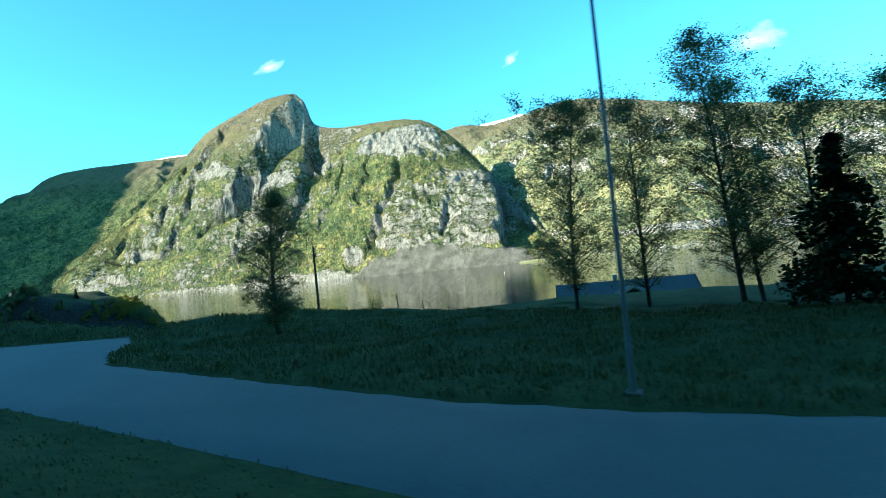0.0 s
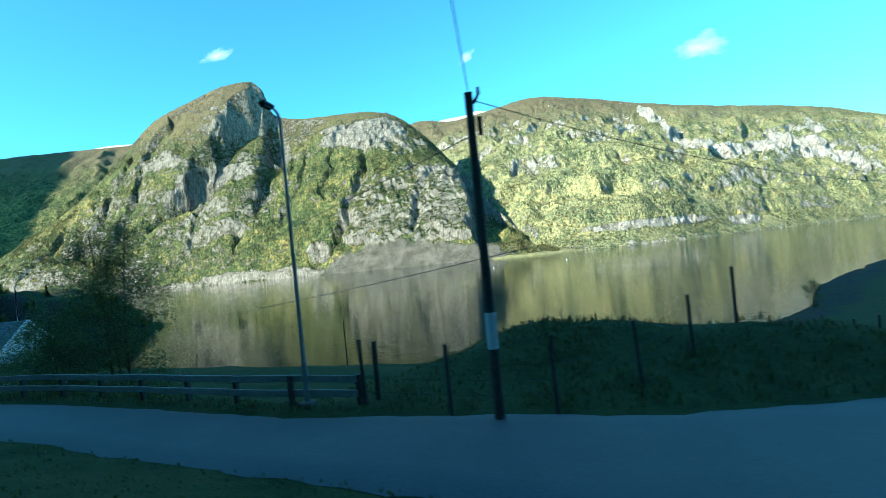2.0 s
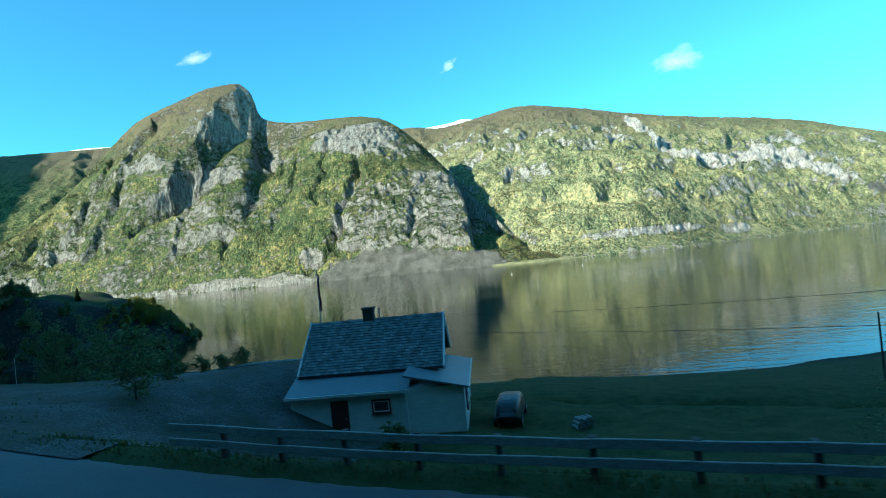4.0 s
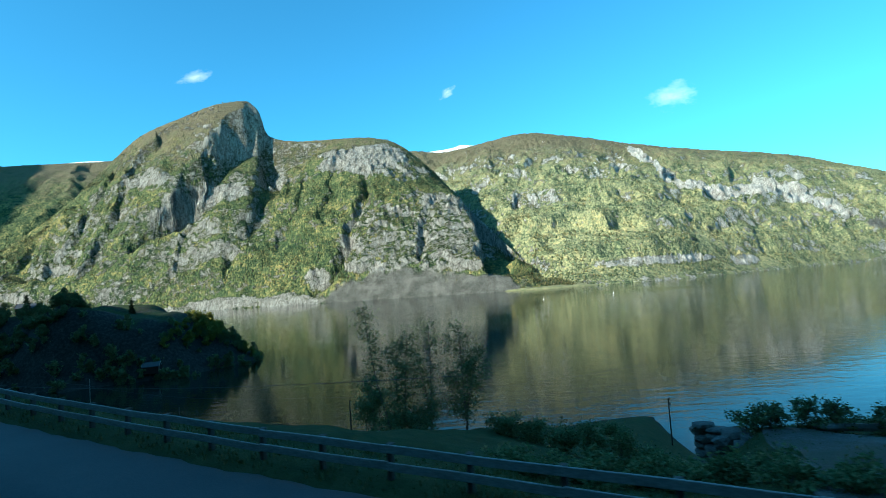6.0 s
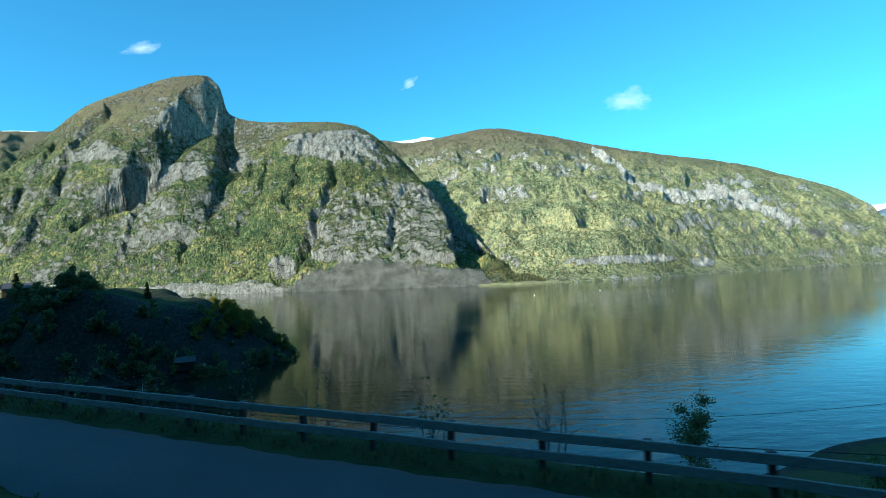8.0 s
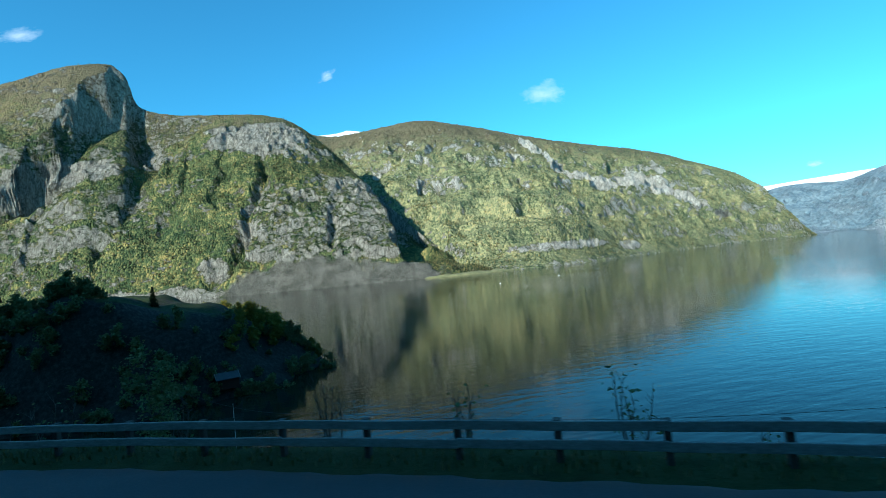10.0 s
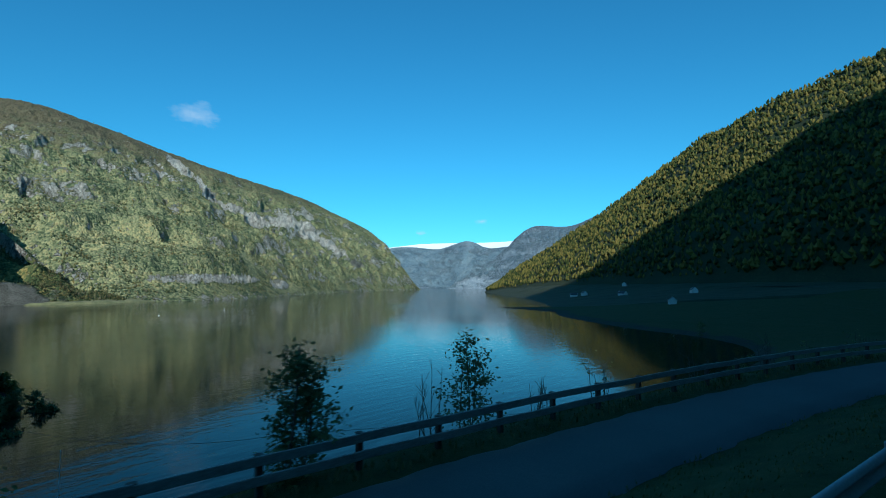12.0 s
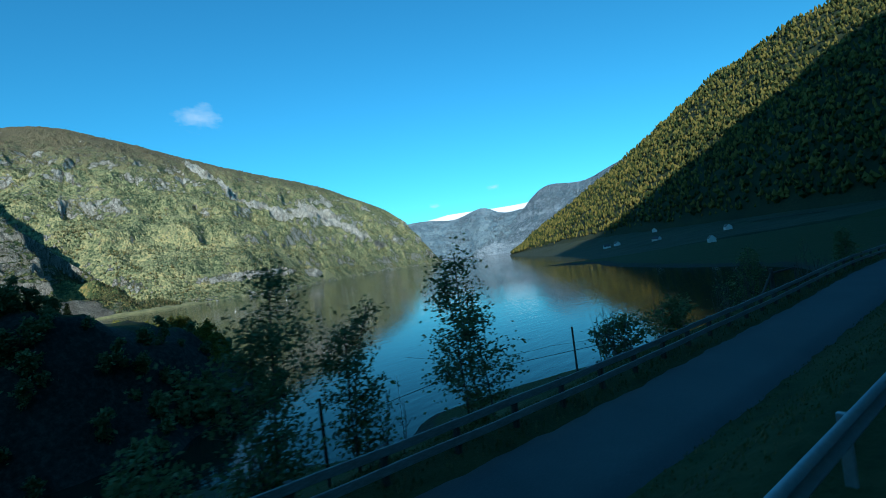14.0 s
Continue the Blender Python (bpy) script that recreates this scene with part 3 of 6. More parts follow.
M2_RIDGE = [(-600, 2100, 470), (-395, 2025, 500), (-215, 2040, 548), (-85, 1995, 525), (25, 1935, 525), (205, 1860, 540), (360, 1825, 510), (500, 1780, 470), (630, 1760, 440), (840, 1785, 418), (1080, 1830, 400), (1330, 1900, 375), (1720, 1930, 270), (1850, 1800, 20)]
m2, q2, rock2, scree2, v2 = massif("mountain_east", M2_SHORE, M2_RIDGE, 660, 260, mat_hazed_birch_slope,
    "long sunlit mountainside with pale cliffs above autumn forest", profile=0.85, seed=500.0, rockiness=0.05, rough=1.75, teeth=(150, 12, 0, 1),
    scarps=[([(60, 1300), (150, 1560)], 22, 90), ([(250, 1120), (300, 1300)], 14, 50), ([(500, 1330), (540, 1560)], 20, 60), ([(395, 1480), (430, 1640)], 16, 50), ([(760, 1500), (800, 1650)], 22, 50), ([(930, 1560), (965, 1690)], 24, 50), ([(640, 1250), (700, 1390)], 12, 50), ([(1140, 1600), (1180, 1730)], 20, 60)],
    rocks=[(150, 1500, 330, 240, 90, 0.12), (900, 1560, 200, 420, 110, 0.08), (550, 1669, 393, 28, 45, 1.0), (562, 1554, 310, 32, 40, 0.9), (600, 1468, 246, 60, 22, 0.8), (700, 1494, 227, 60, 26, 0.8), (840, 1560, 240, 70, 20, 0.8), (920, 1609, 251, 60, 32, 1.0), (1000, 1620, 225, 50, 42, 1.0), (1070, 1600, 185, 60, 28, 0.8), (1136, 1611, 158, 50, 18, 0.6), (310, 1070, 38, 170, 9, 0.75), (560, 1180, 28, 60, 12, 0.6), (330, 1500, 300, 60, 30, 0.35), (120, 1300, 220, 60, 30, 0.35), (430, 1560, 330, 50, 26, 0.4)],
    screes=[(1230, 110, 55, 16)],
    cuts=[([(230, 1245), (245, 1205)], 10, 22), ([(-30, 1720), (-10, 1660)], 25, 35), ([(240, 1490), (262, 1430)], 14, 26), ([(140, 1360), (160, 1310)], 12, 24), ([(720, 1600), (735, 1500)], 12, 22), ([(560, 1720), (575, 1640), (620, 1540)], 14, 30), ([(880, 1680), (900, 1590)], 12, 26), ([(960, 1690), (985, 1600)], 12, 26), ([(1060, 1680), (1085, 1580)], 14, 26), ([(430, 1640), (450, 1540)], 14, 22), ([(330, 1340), (350, 1270)], 12, 16)])
M0_SHORE = [(-2100, 900), (-1900, 1000), (-1500, 1060), (-1100, 1120), (-800, 1150)]
M0_RIDGE = [(-2050, 1150, 230), (-1755, 1480, 345), (-1610, 1565, 455), (-1275, 1720, 500), (-900, 1800, 520)]
m0, q0, rock0, scree0, v0 = massif("mountain_west", M0_SHORE, M0_RIDGE, 260, 200, mat_mountain,
    "wooded rocky mountain flank at the fjord's head", profile=0.9, seed=900.0, rockiness=-0.15, rough=1.2, teeth=(240, 30, 0, 1))
massif("mountain_plateau", [(-2600, 1900), (-1200, 2000), (-400, 2200), (600, 2300)], [(-2200, 2300, 560), (-1600, 2200, 640), (-900, 2500, 600), (-90, 2645, 702), (100, 2635, 712), (700, 2500, 560)], 200, 80, mat_far_hazed,
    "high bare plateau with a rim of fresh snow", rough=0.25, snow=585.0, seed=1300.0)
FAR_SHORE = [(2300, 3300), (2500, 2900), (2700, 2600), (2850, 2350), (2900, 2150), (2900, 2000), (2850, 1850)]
massif("mountain_far", FAR_SHORE, [(2960, 3275, 250), (3120, 3100, 340), (3245, 2950, 355), (3395, 2755, 340), (3370, 2440, 390), (3470, 2280, 330), (3460, 2000, 345)], 220, 120, mat_far_hazed,
    "distant mountain wall at the end of the fjord, blue-grey with painted haze", seed=1700.0, rockiness=0.25, rough=1.5, teeth=(420, 90, 0, 1))
massif("mountain_far", [(2300, 1900), (2450, 1750), (2400, 1500), (2250, 1200), (2100, 900), (2000, 600)], [(2735, 1760, 150), (2790, 1645, 335), (2740, 1515, 395), (2730, 1280, 380), (2605, 1040, 425), (2565, 700, 520)], 220, 120, mat_far_hazed,
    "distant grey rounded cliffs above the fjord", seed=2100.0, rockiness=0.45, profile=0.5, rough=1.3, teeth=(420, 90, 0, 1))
massif("mountain_snow", [(2900, 3600), (3300, 3000), (3600, 2400), (3600, 1900)], [(3350, 3750, 405), (3750, 3050, 425), (4000, 2450, 428), (4000, 1900, 455)], 120, 60, mat_far_hazed,
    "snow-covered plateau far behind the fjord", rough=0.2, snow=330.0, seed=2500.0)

stand1 = np.clip(1.0 - rock1, 0, 1) ** 2 * (1 - scree1) * (v1 < 1.02) * smooth(-0.5, 0.5, fbm(q1, 55, 3)) * (1 - 0.75 * smooth(300, 430, q1[:, 2]))
scatter("mountain_scrub", q1, stand1 * (1 - smooth(-460, -330, q1[:, 0])), 12000, 1.4, 4.4, mat_scrub, "dark green and yellow scrub on the steep mountainside")
scatter("mountain_scrub", q1, stand1 * smooth(-460, -330, q1[:, 0]), 9000, 1.3, 4.2, mat_scrub, "autumn birch scrub scattered over the pale crags")
scatter("mountain_scrub", q2, np.clip(1.0 - rock2, 0, 1) ** 2 * (1 - scree2) * (v2 < 1.02) * smooth(-0.5, 0.5, fbm(q2, 60, 3)) * (1 - 0.8 * smooth(260, 430, q2[:, 2])), 21000, 1.8, 5.4, mat_hazed_birch_scrub, "green and yellow trees on the long mountainside")

# ---- grassy fan where the ravine meets the fjord ----
fu, fv = np.meshgrid(np.linspace(-1, 1, 60), np.linspace(0, 1, 24), indexing="ij")
fan = np.stack([75 + 95 * fu + 8 * fv, 930 + 22 * fu ** 2 + 75 * fv, -1.5 + 3.2 * smooth(0, 0.08, fv) + 16 * fv ** 1.3], -1).reshape(-1, 3)
fan[:, 2] += 1.2 * fbm(fan, 22, 3) * smooth(0.02, 0.2, fv.ravel())
mat_fan = surface("dry_meadow", [(0.35, (0.10, 0.115, 0.045)), (0.5, (0.20, 0.195, 0.085)), (0.65, (0.33, 0.29, 0.135))], 0.08, 0.95, 9, 0.5, 0.3)
tagged(new("meadow", mesh_of("meadow", fan, grid_faces(60, 24), mat_fan, True)), "small sunlit meadow at the mouth of the ravine", "meadow", kind="structure")
scatter("meadow_scrub", fan, smooth(0.15, 0.8, fv.ravel()), 700, 2.0, 6.0, mat_hazed_birch_scrub, "yellow and green trees at the mouth of the ravine")

# ---- unseen high ground past the fjord's head, added to shade the western flank ----
massif("unseen_shade_mountain", [(-2300, -300), (-2350, 200), (-2350, 700), (-2300, 1200), (-2200, 1500)], [(-2900, -300, 800), (-2950, 150, 1200), (-2950, 560, 1350), (-2900, 1000, 1350), (-2800, 1500, 1000)], 80, 60, mat_mountain,
    "unseen mountain added to shade the western flank", seed=3000.0)

# ---- near side of the fjord: hill behind the road ----
N_SHORE = [(-900, 560), (-600, 430), (-420, 345), (-300, 300), (-235, 280), (-150, 140), (-116, 165), (-50, 190), (5, 216), (82, 253), (265, 325), (350, 372), (520, 470), (700, 590), (950, 790), (1250, 1000)]
N_TOE = [(-900, 300), (-600, 270), (-420, 140), (-310, 98), (-245, 82), (-170, 45), (-110, 15), (-60, -2), (0, -24), (60, -45), (190, -55), (330, 20), (450, 150), (600, 330), (860, 610), (1240, 985)]
N_TOE_Z = [27, 26, 25, 24.5, 24.3, 24, 23, 22, 21, 21, 24, 27, 28, 26, 22, 6]
N_RIDGE = [(-1500, -250, 420), (-1230, -300, 445), (-1040, -365, 456), (-850, -410, 640), (-640, -455, 728), (-450, -490, 725), (-110, -520, 700), (100, -530, 690), (350, -500, 650), (620, -380, 570), (860, -177, 466), (943, -2, 428), (997, 188, 375), (1060, 350, 325), (1175, 587, 210), (1262, 985, 12)]
nu = 420
ns, nt, nr = spline([(x, y, -1.0) for x, y in N_SHORE], nu), spline([(x, y, z) for (x, y), z in zip(N_TOE, N_TOE_Z)], nu), spline(N_RIDGE, nu)
va = np.linspace(0, 1, 60)
vb = np.linspace(0, 1.25, 150)[1:]
flat = ns[:, None] * (1 - va[None, :, None]) + nt[:, None] * va[None, :, None]
flat[..., 2] = ns[:, None, 2] + (nt[:, None, 2] - ns[:, None, 2]) * (va ** 0.85)[None]
rise = nt[:, None] * (1 - vb[None, :, None]) + nr[:, None] * vb[None, :, None]
rise[..., 2] = nt[:, None, 2] + (nr[:, None, 2] - nt[:, None, 2]) * np.where(vb < 1, vb ** 0.95, 2 - vb)[None]
land = np.concatenate([flat, rise], 1)
lq = land.reshape(-1, 3)
lv = np.tile(np.concatenate([va * 0, vb]), nu)
lq[:, 2] += smooth(0, 0.15, lv) * (16 * fbm(lq, 260, 3) + 7 * fbm(lq, 70, 3, True)) * smooth(0, 60, lq[:, 2])
lq[:, 2] += (lv == 0) * smooth(1, 8, lq[:, 2]) * 1.2 * fbm(lq, 40, 3)
seam = lq[:, 0] - 285
lq[:, 2] -= 14.0 * (lv < 0.01) * smooth(-8, -38, seam)
hill_me = mesh_of("hillside", lq, grid_faces(nu, len(va) + len(vb)), None)
float_layer(hill_me, "rock", np.full(len(lq), 0.05))

mat_hill = surface("hillside_ground", [(0.3, (0.012, 0.022, 0.008)), (0.55, (0.028, 0.040, 0.012)), (0.7, (0.055, 0.056, 0.021))], 0.02, 0.95, 16, 0.6, 0.5)
hill_me.materials.append(mat_hill)
tagged(new("hillside", hill_me), "wooded hillside with meadows along the near shore", "hillside", kind="structure")
scatter("hillside_forest", lq, smooth(0.01, 0.05, lv) * (lv < 1.03) * smooth(-300, 300, lq[:, 0]) * (1 + 0.6 * fbm(lq, 120, 2)), 24000, 6.0, 12.5, mat_hill_scrub, "dense autumn birch forest on the hillside", squat=0.85)

# ---- the road's line: s metres along it, d metres towards the fjord ----
ROAD = [(420, 190), (370, 100), (300, 30), (220, -22), (130, -40), (60, -32), (19, -16.2), (0.0, -8.6), (-18.5, -1.0), (-37.1, 6.3), (-56.0, 13.0), (-75.1, 18.7), (-94.1, 24.9), (-112.3, 33.3), (-130.1, 42.3), (-148.0, 51.3), (-165.6, 60.8), (-183.1, 70.5), (-200.0, 81.1), (-217.2, 91.3), (-235.8, 98.7), (-255.2, 103.6), (-274.6, 108.2), (-294.1, 113.0), (-313.5, 118), (-350, 130), (-430, 165)]
line = spline(ROAD, 4000)
along = np.concatenate([[0], np.cumsum(np.linalg.norm(np.diff(line, axis=0), axis=1))])
along = along - along[np.argmin(np.hypot(line[:, 0], line[:, 1] + 8.6))]
tang = np.gradient(line, axis=0)
tang /= np.linalg.norm(tang, axis=1)[:, None]
S_MIN, S_MAX = along[0], along[-1]


def xy(s, d):
    s, d = np.asarray(s, float), np.asarray(d, float)
    x, y = np.interp(s, along, line[:, 0]), np.interp(s, along, line[:, 1])
    tx, ty = np.interp(s, along, tang[:, 0]), np.interp(s, along, tang[:, 1])
    return x + ty * d, y - tx * d


def heading(s):
    """Degrees about z that turn +x into the road's direction."""
    return math.degrees(math.atan2(np.interp(s, along, tang[:, 1]), np.interp(s, along, tang[:, 0])))


def road_z(s):
    return np.interp(s, [-500, -200, -60, 0, 20, 40, 60, 80, 120, 140, 160, 180, 200, 220, 240, 260, 280, 320, 420], [24, 23, 20.2, 20.6, 21.0, 21.5, 22.0, 22.4, 22.6, 22.8, 23.2, 23.8, 24.0, 23.9, 23.8, 23.6, 23.6, 23.9, 24.4])


def path_z(s):
    return road_z(s) - np.interp(s, [15, 50, 65, 78, 150, 180, 260, 295], [0.8, 1.0, 1.4, 1.7, 1.7, 1.2, 1.2, 1.6])


def path_near(s):
    return np.interp(s, [-60, 0, 20, 40, 55, 70, 90, 130, 170, 250, 300, 420], [6.6, 6.4, 6.4, 6.9, 7.3, 8.6, 8.0, 6.2, 6.3, 6.2, 5.4, 5.4])


def path_far(s):
    return np.interp(s, [-60, -2, 2, 7, 13, 20, 25, 28, 31, 35, 40, 46, 55, 65, 75, 90, 130, 170, 250, 300, 420], [13.5, 12.4, 11.6, 11.0, 11.1, 11.4, 11.6, 13.0, 15.8, 17.8, 14.6, 11.8, 10.3, 10.9, 10.6, 10.4, 9.1, 9.8, 9.7, 8.7, 8.6])


def rail_line(s):
    return path_far(s) + 0.7


SHORE = [xy(s_, d_) for s_, d_ in ((420, 130), (293, 92), (282, 76), (272, 66), (264, 72), (258, 80), (250, 79), (243, 73), (235, 66), (228, 62), (213, 60), (200, 62), (185, 68), (172, 79), (160, 93))]
SHORE += [(-84, 134), (-55, 122), (-22, 120), (10, 128), (42, 153), (76, 200), (160, 275), (265, 325), (350, 372), (520, 440)]
shore_line = spline([(float(x_), float(y_), 0) for x_, y_ in SHORE], 700)[:, :2]


def inland(x, y):
    """Metres from the fjord's shore, positive on land."""
    p = np.stack([np.ravel(x), np.ravel(y)], 1)
    out = np.empty(len(p))
    step = np.diff(shore_line, axis=0, append=shore_line[-1:] + (1, 0.5))
    for k in range(0, len(p), 20000):
        q = p[k:k + 20000]
        gap = np.hypot(q[:, None, 0] - shore_line[None, :, 0], q[:, None, 1] - shore_line[None, :, 1])
        i = np.argmin(gap, axis=1)
        side = step[i, 0] * (q[:, 1] - shore_line[i, 1]) - step[i, 1] * (q[:, 0] - shore_line[i, 0])
        out[k:k + 20000] = gap[np.arange(len(q)), i] * -np.sign(side)
    return out.reshape(np.shape(x))


def ground(s, d):
    """The ground's height near the road."""
    s, d = np.asarray(s, float), np.asarray(d, float)
    zr, zl, pn, pf = road_z(s), path_z(s), path_near(s), path_far(s)
    x, y = xy(s, d)
    p = np.stack([x, y, 0 * x], -1).reshape(-1, 3)
    rough = (0.16 * fbm(p, 5, 3)).reshape(x.shape)
    z = zr + (zl - zr) * smooth(2.4, pn - 0.3, d)
    z = np.where(d > pf, zl, z)
    e = d - pf
    meadow = zl - 0.035 * np.maximum(e, 0) - 0.24 * np.maximum(e - 24 - 16 * smooth(24, 6, s), 0)
    bank = zl + 1.0 * smooth(0.5, 6, e) - 0.3 * np.maximum(e - 13, 0)
    garden = zl - 0.60 * np.maximum(e - 0.9, 0) + 0.52 * np.maximum(e - 8.5, 0)
    yard = zl - np.interp(s, [116, 122, 132], [0.10, 0.11, 0.175]) * np.maximum(e, 0) - 0.6 * np.clip(e - 22, 0, 16) * smooth(21, 24, e)
    slope = zl - np.interp(s, [138, 152, 176], [0.40, 0.27, 0.42]) * np.maximum(e - 1.2, 0) + 0.1 * np.maximum(e - 30, 0)
    w = [smooth(38, 26, s), smooth(26, 38, s) * smooth(60, 50, s), smooth(50, 60, s) * smooth(120, 109, s), smooth(109, 120, s) * smooth(141, 136.5, s), smooth(136.5, 141, s)]
    low = sum(a * b for a, b in zip(w, (meadow, bank, garden, yard, slope)))
    eye = zr + 2.9
    a = inland(x, y)
    far = np.maximum(a, 0)
    low = np.minimum(low, np.where(d > 14, eye * far / (far + d + 1e-6) - 0.9 + 6 * smooth(20, 14, d) + 6 * smooth(80, 40, d) * smooth(44, 18, s) + 3.0 * smooth(56, 34, d) * smooth(142, 152, s) * smooth(172, 160, s) + 7 * smooth(42, 33, d) * smooth(109, 118, s) * smooth(141, 137, s), low))
    low = np.maximum(low, np.where(d > 30, (0.80 * eye * far / (far + d + 1e-6) - 0.4) * smooth(30, 60, d) * smooth(104, 60, s) - 20 * smooth(60, 104, s), low))
    low = np.where(a < 14, np.minimum(low, 2.6 * smooth(-1.0, 5.0, a) + 0.12 * far - 4.0 * smooth(0, -14, a)), low)
    # the rocky headland beyond the bay, and the neck of land that joins it
    r = np.hypot((x + 260) / 62, (y - 242) / 46) + 0.14 * fbm(p, 26, 3).reshape(x.shape)
    head = (28.5 - 4.0 * smooth(-256, -236, x)) * smooth(1.02, 0.38, r) ** 0.9 + 3.0 * fbm(p, 14, 3).reshape(x.shape) * smooth(1.1, 0.8, r) - 4
    neck = (zl - 0.5 - 0.05 * e - 0.35 * np.maximum(e - 70, 0)) * smooth(318, 350, s) - 4 * (1 - smooth(318, 350, s))
    low = np.maximum(np.maximum(np.maximum(low, -3.0), head), np.where(e > 1, neck, -4))
    grown = np.where(d > pf, low, z)
    soft = rough * np.where((d > pf + 0.4), smooth(0.4, 3, e) * (0.3 + 1.9 * smooth(1, 5, low)), smooth(2.6, 3.4, d) * smooth(pn - 0.2, pn - 1.0, d))
    return grown + soft


def put(s, d, turn=0.0, lift=0.0):
    """A pose on the ground at s, d, with x along the road."""
    x, y = xy(s, d)
    return pose(float(x), float(y), float(ground(s, d)) + lift, 0, 0, heading(s) + turn)


def ground_sheet(x, y, z, nu, nv, label):
    ob = new("ground", mesh_of("ground", np.stack([x.ravel(), y.ravel(), z.ravel()], 1), grid_faces(nu, nv), mat_grass_ground, True))
    nz = np.empty(x.size * 3, np.float32)
    ob.data.vertices.foreach_get("normal", nz)
    cliff = smooth(0.90, 0.62, np.abs(nz.reshape(-1, 3)[:, 2])) * 0.75 * (x.ravel() < -180) + 0.6 * smooth(2.2, 0.6, z.ravel()) + 0.45 * smooth(70, 40, np.hypot(x.ravel() + 260, y.ravel() - 242))
    float_layer(ob.data, "rock", cliff)
    return tagged(ob, label, "ground", kind="structure")


# along the road, finely
ss = np.concatenate([np.arange(-340, -70, 3.0), np.arange(-70, 420.1, 1.0)])
ds = np.concatenate([np.arange(-14, 2, 1.0), np.arange(2, 36.1, 0.5)])
sg, dg = np.meshgrid(ss, ds, indexing="ij")
gx, gy = xy(sg, dg)
gz = ground(sg, dg)
gz = np.where(dg < -9, gz + (-9 - dg) * 0.55, gz)
on_path = ((dg > path_near(sg) - 0.3) & (dg < path_far(sg) + np.where((sg > 103) & (sg < 134), -0.2, 0.3))) | (dg < 2.4) & (dg > -9)
gz = gz - 0.12 * on_path - 0.5 * smooth(35, 36, dg)
ground_sheet(gx[:, ::-1], gy[:, ::-1], gz[:, ::-1], len(ss), len(ds), "grassy verge beside the two roads")
# from there to the shore, on a plain grid
fx, fy = np.meshgrid(np.arange(-450, 300.1, 2.6), np.arange(-20, 400.1, 2.6), indexing="ij")
coarse = line[::8]
near = np.empty(fx.size, int)
for k in range(0, fx.size, 20000):
    near[k:k + 20000] = np.argmin(np.hypot(fx.ravel()[k:k + 20000, None] - coarse[None, :, 0], fy.ravel()[k:k + 20000, None] - coarse[None, :, 1]), axis=1)
off = np.stack([fx.ravel(), fy.ravel()], 1) - coarse[near]
ct = tang[::8][near]
fs, fd = along[::8][near] + (off * ct).sum(1), off[:, 0] * ct[:, 1] - off[:, 1] * ct[:, 0]
fz = ground(fs, np.maximum(fd, 12)) - 3.0 * smooth(35.5, 31, fd) - 14 * smooth(20, 10, fd) - 12 * smooth(270, 300, fx.ravel())
ground_sheet(fx, fy, fz.reshape(fx.shape), *fx.shape, "sloping meadow falling to the fjord")


def ribbon(name, s0, s1, lo, hi, zf, material, label, category, across=8, step=1.0, crown=0.04):
    s = np.arange(s0, s1 + 0.1, step)
    t = np.linspace(0, 1, across)
    a, b = lo(s), hi(s)
    d = a[:, None] * (1 - t) + b[:, None] * t
    wob = 0.05 * np.sin(s * 1.7) + 0.05 * np.sin(s * 4.3 + 1)
    d = d + wob[:, None] * ((t == 0) | (t == 1))[None]
    sm = np.repeat(s[:, None], across, 1)
    x, y = xy(sm, d)
    z = zf(sm) + crown * (1 - (2 * t - 1) ** 2)[None] - 0.11 * ((t == 0) | (t == 1))[None]
    ob = new(name, mesh_of(name, np.stack([x.ravel(), y.ravel(), z.ravel()], 1), grid_faces(len(s), across)[:, ::-1], material, True))
    return tagged(ob, label, category, kind="structure")


ribbon("road", S_MIN, 420, lambda s: 0 * s - 5.2, lambda s: np.interp(s, [170, 188], [1.9, 1.35]), road_z, mat_deep_shade_asphalt, "asphalt main road with mountain shade painted into its dark tone", "road")
ribbon("path", -330, 112, path_near, path_far, path_z, mat_worn_lit, "narrow worn asphalt side road, paler grey painted for lighter shade", "road", 10, 0.5)
ribbon("path", 112, 420, path_near, path_far, path_z, mat_shade_asphalt, "narrow asphalt side road with shade painted into its dark tone", "road", 10, 0.5)
ribbon("pavement", 22, 31.5, lambda s: 0 * s + 1.7, lambda s: path_near(s) + 0.2, lambda s: road_z(s) - 0.85, mat_worn_lit, "short asphalt link between the two roads", "road", 6, 0.5)

def sd_of(x, y):
    i = int(np.argmin(np.hypot(line[:, 0] - x, line[:, 1] - y)))
    v = np.array([x, y]) - line[i]
    return along[i] + v @ tang[i], v @ np.array([tang[i][1], -tang[i][0]])


def on_ground(x, y, turn=0.0, lift=0.0):
    s, d = sd_of(x, y)
    return pose(x, y, float(ground(s, d)) + lift, 0, 0, turn)


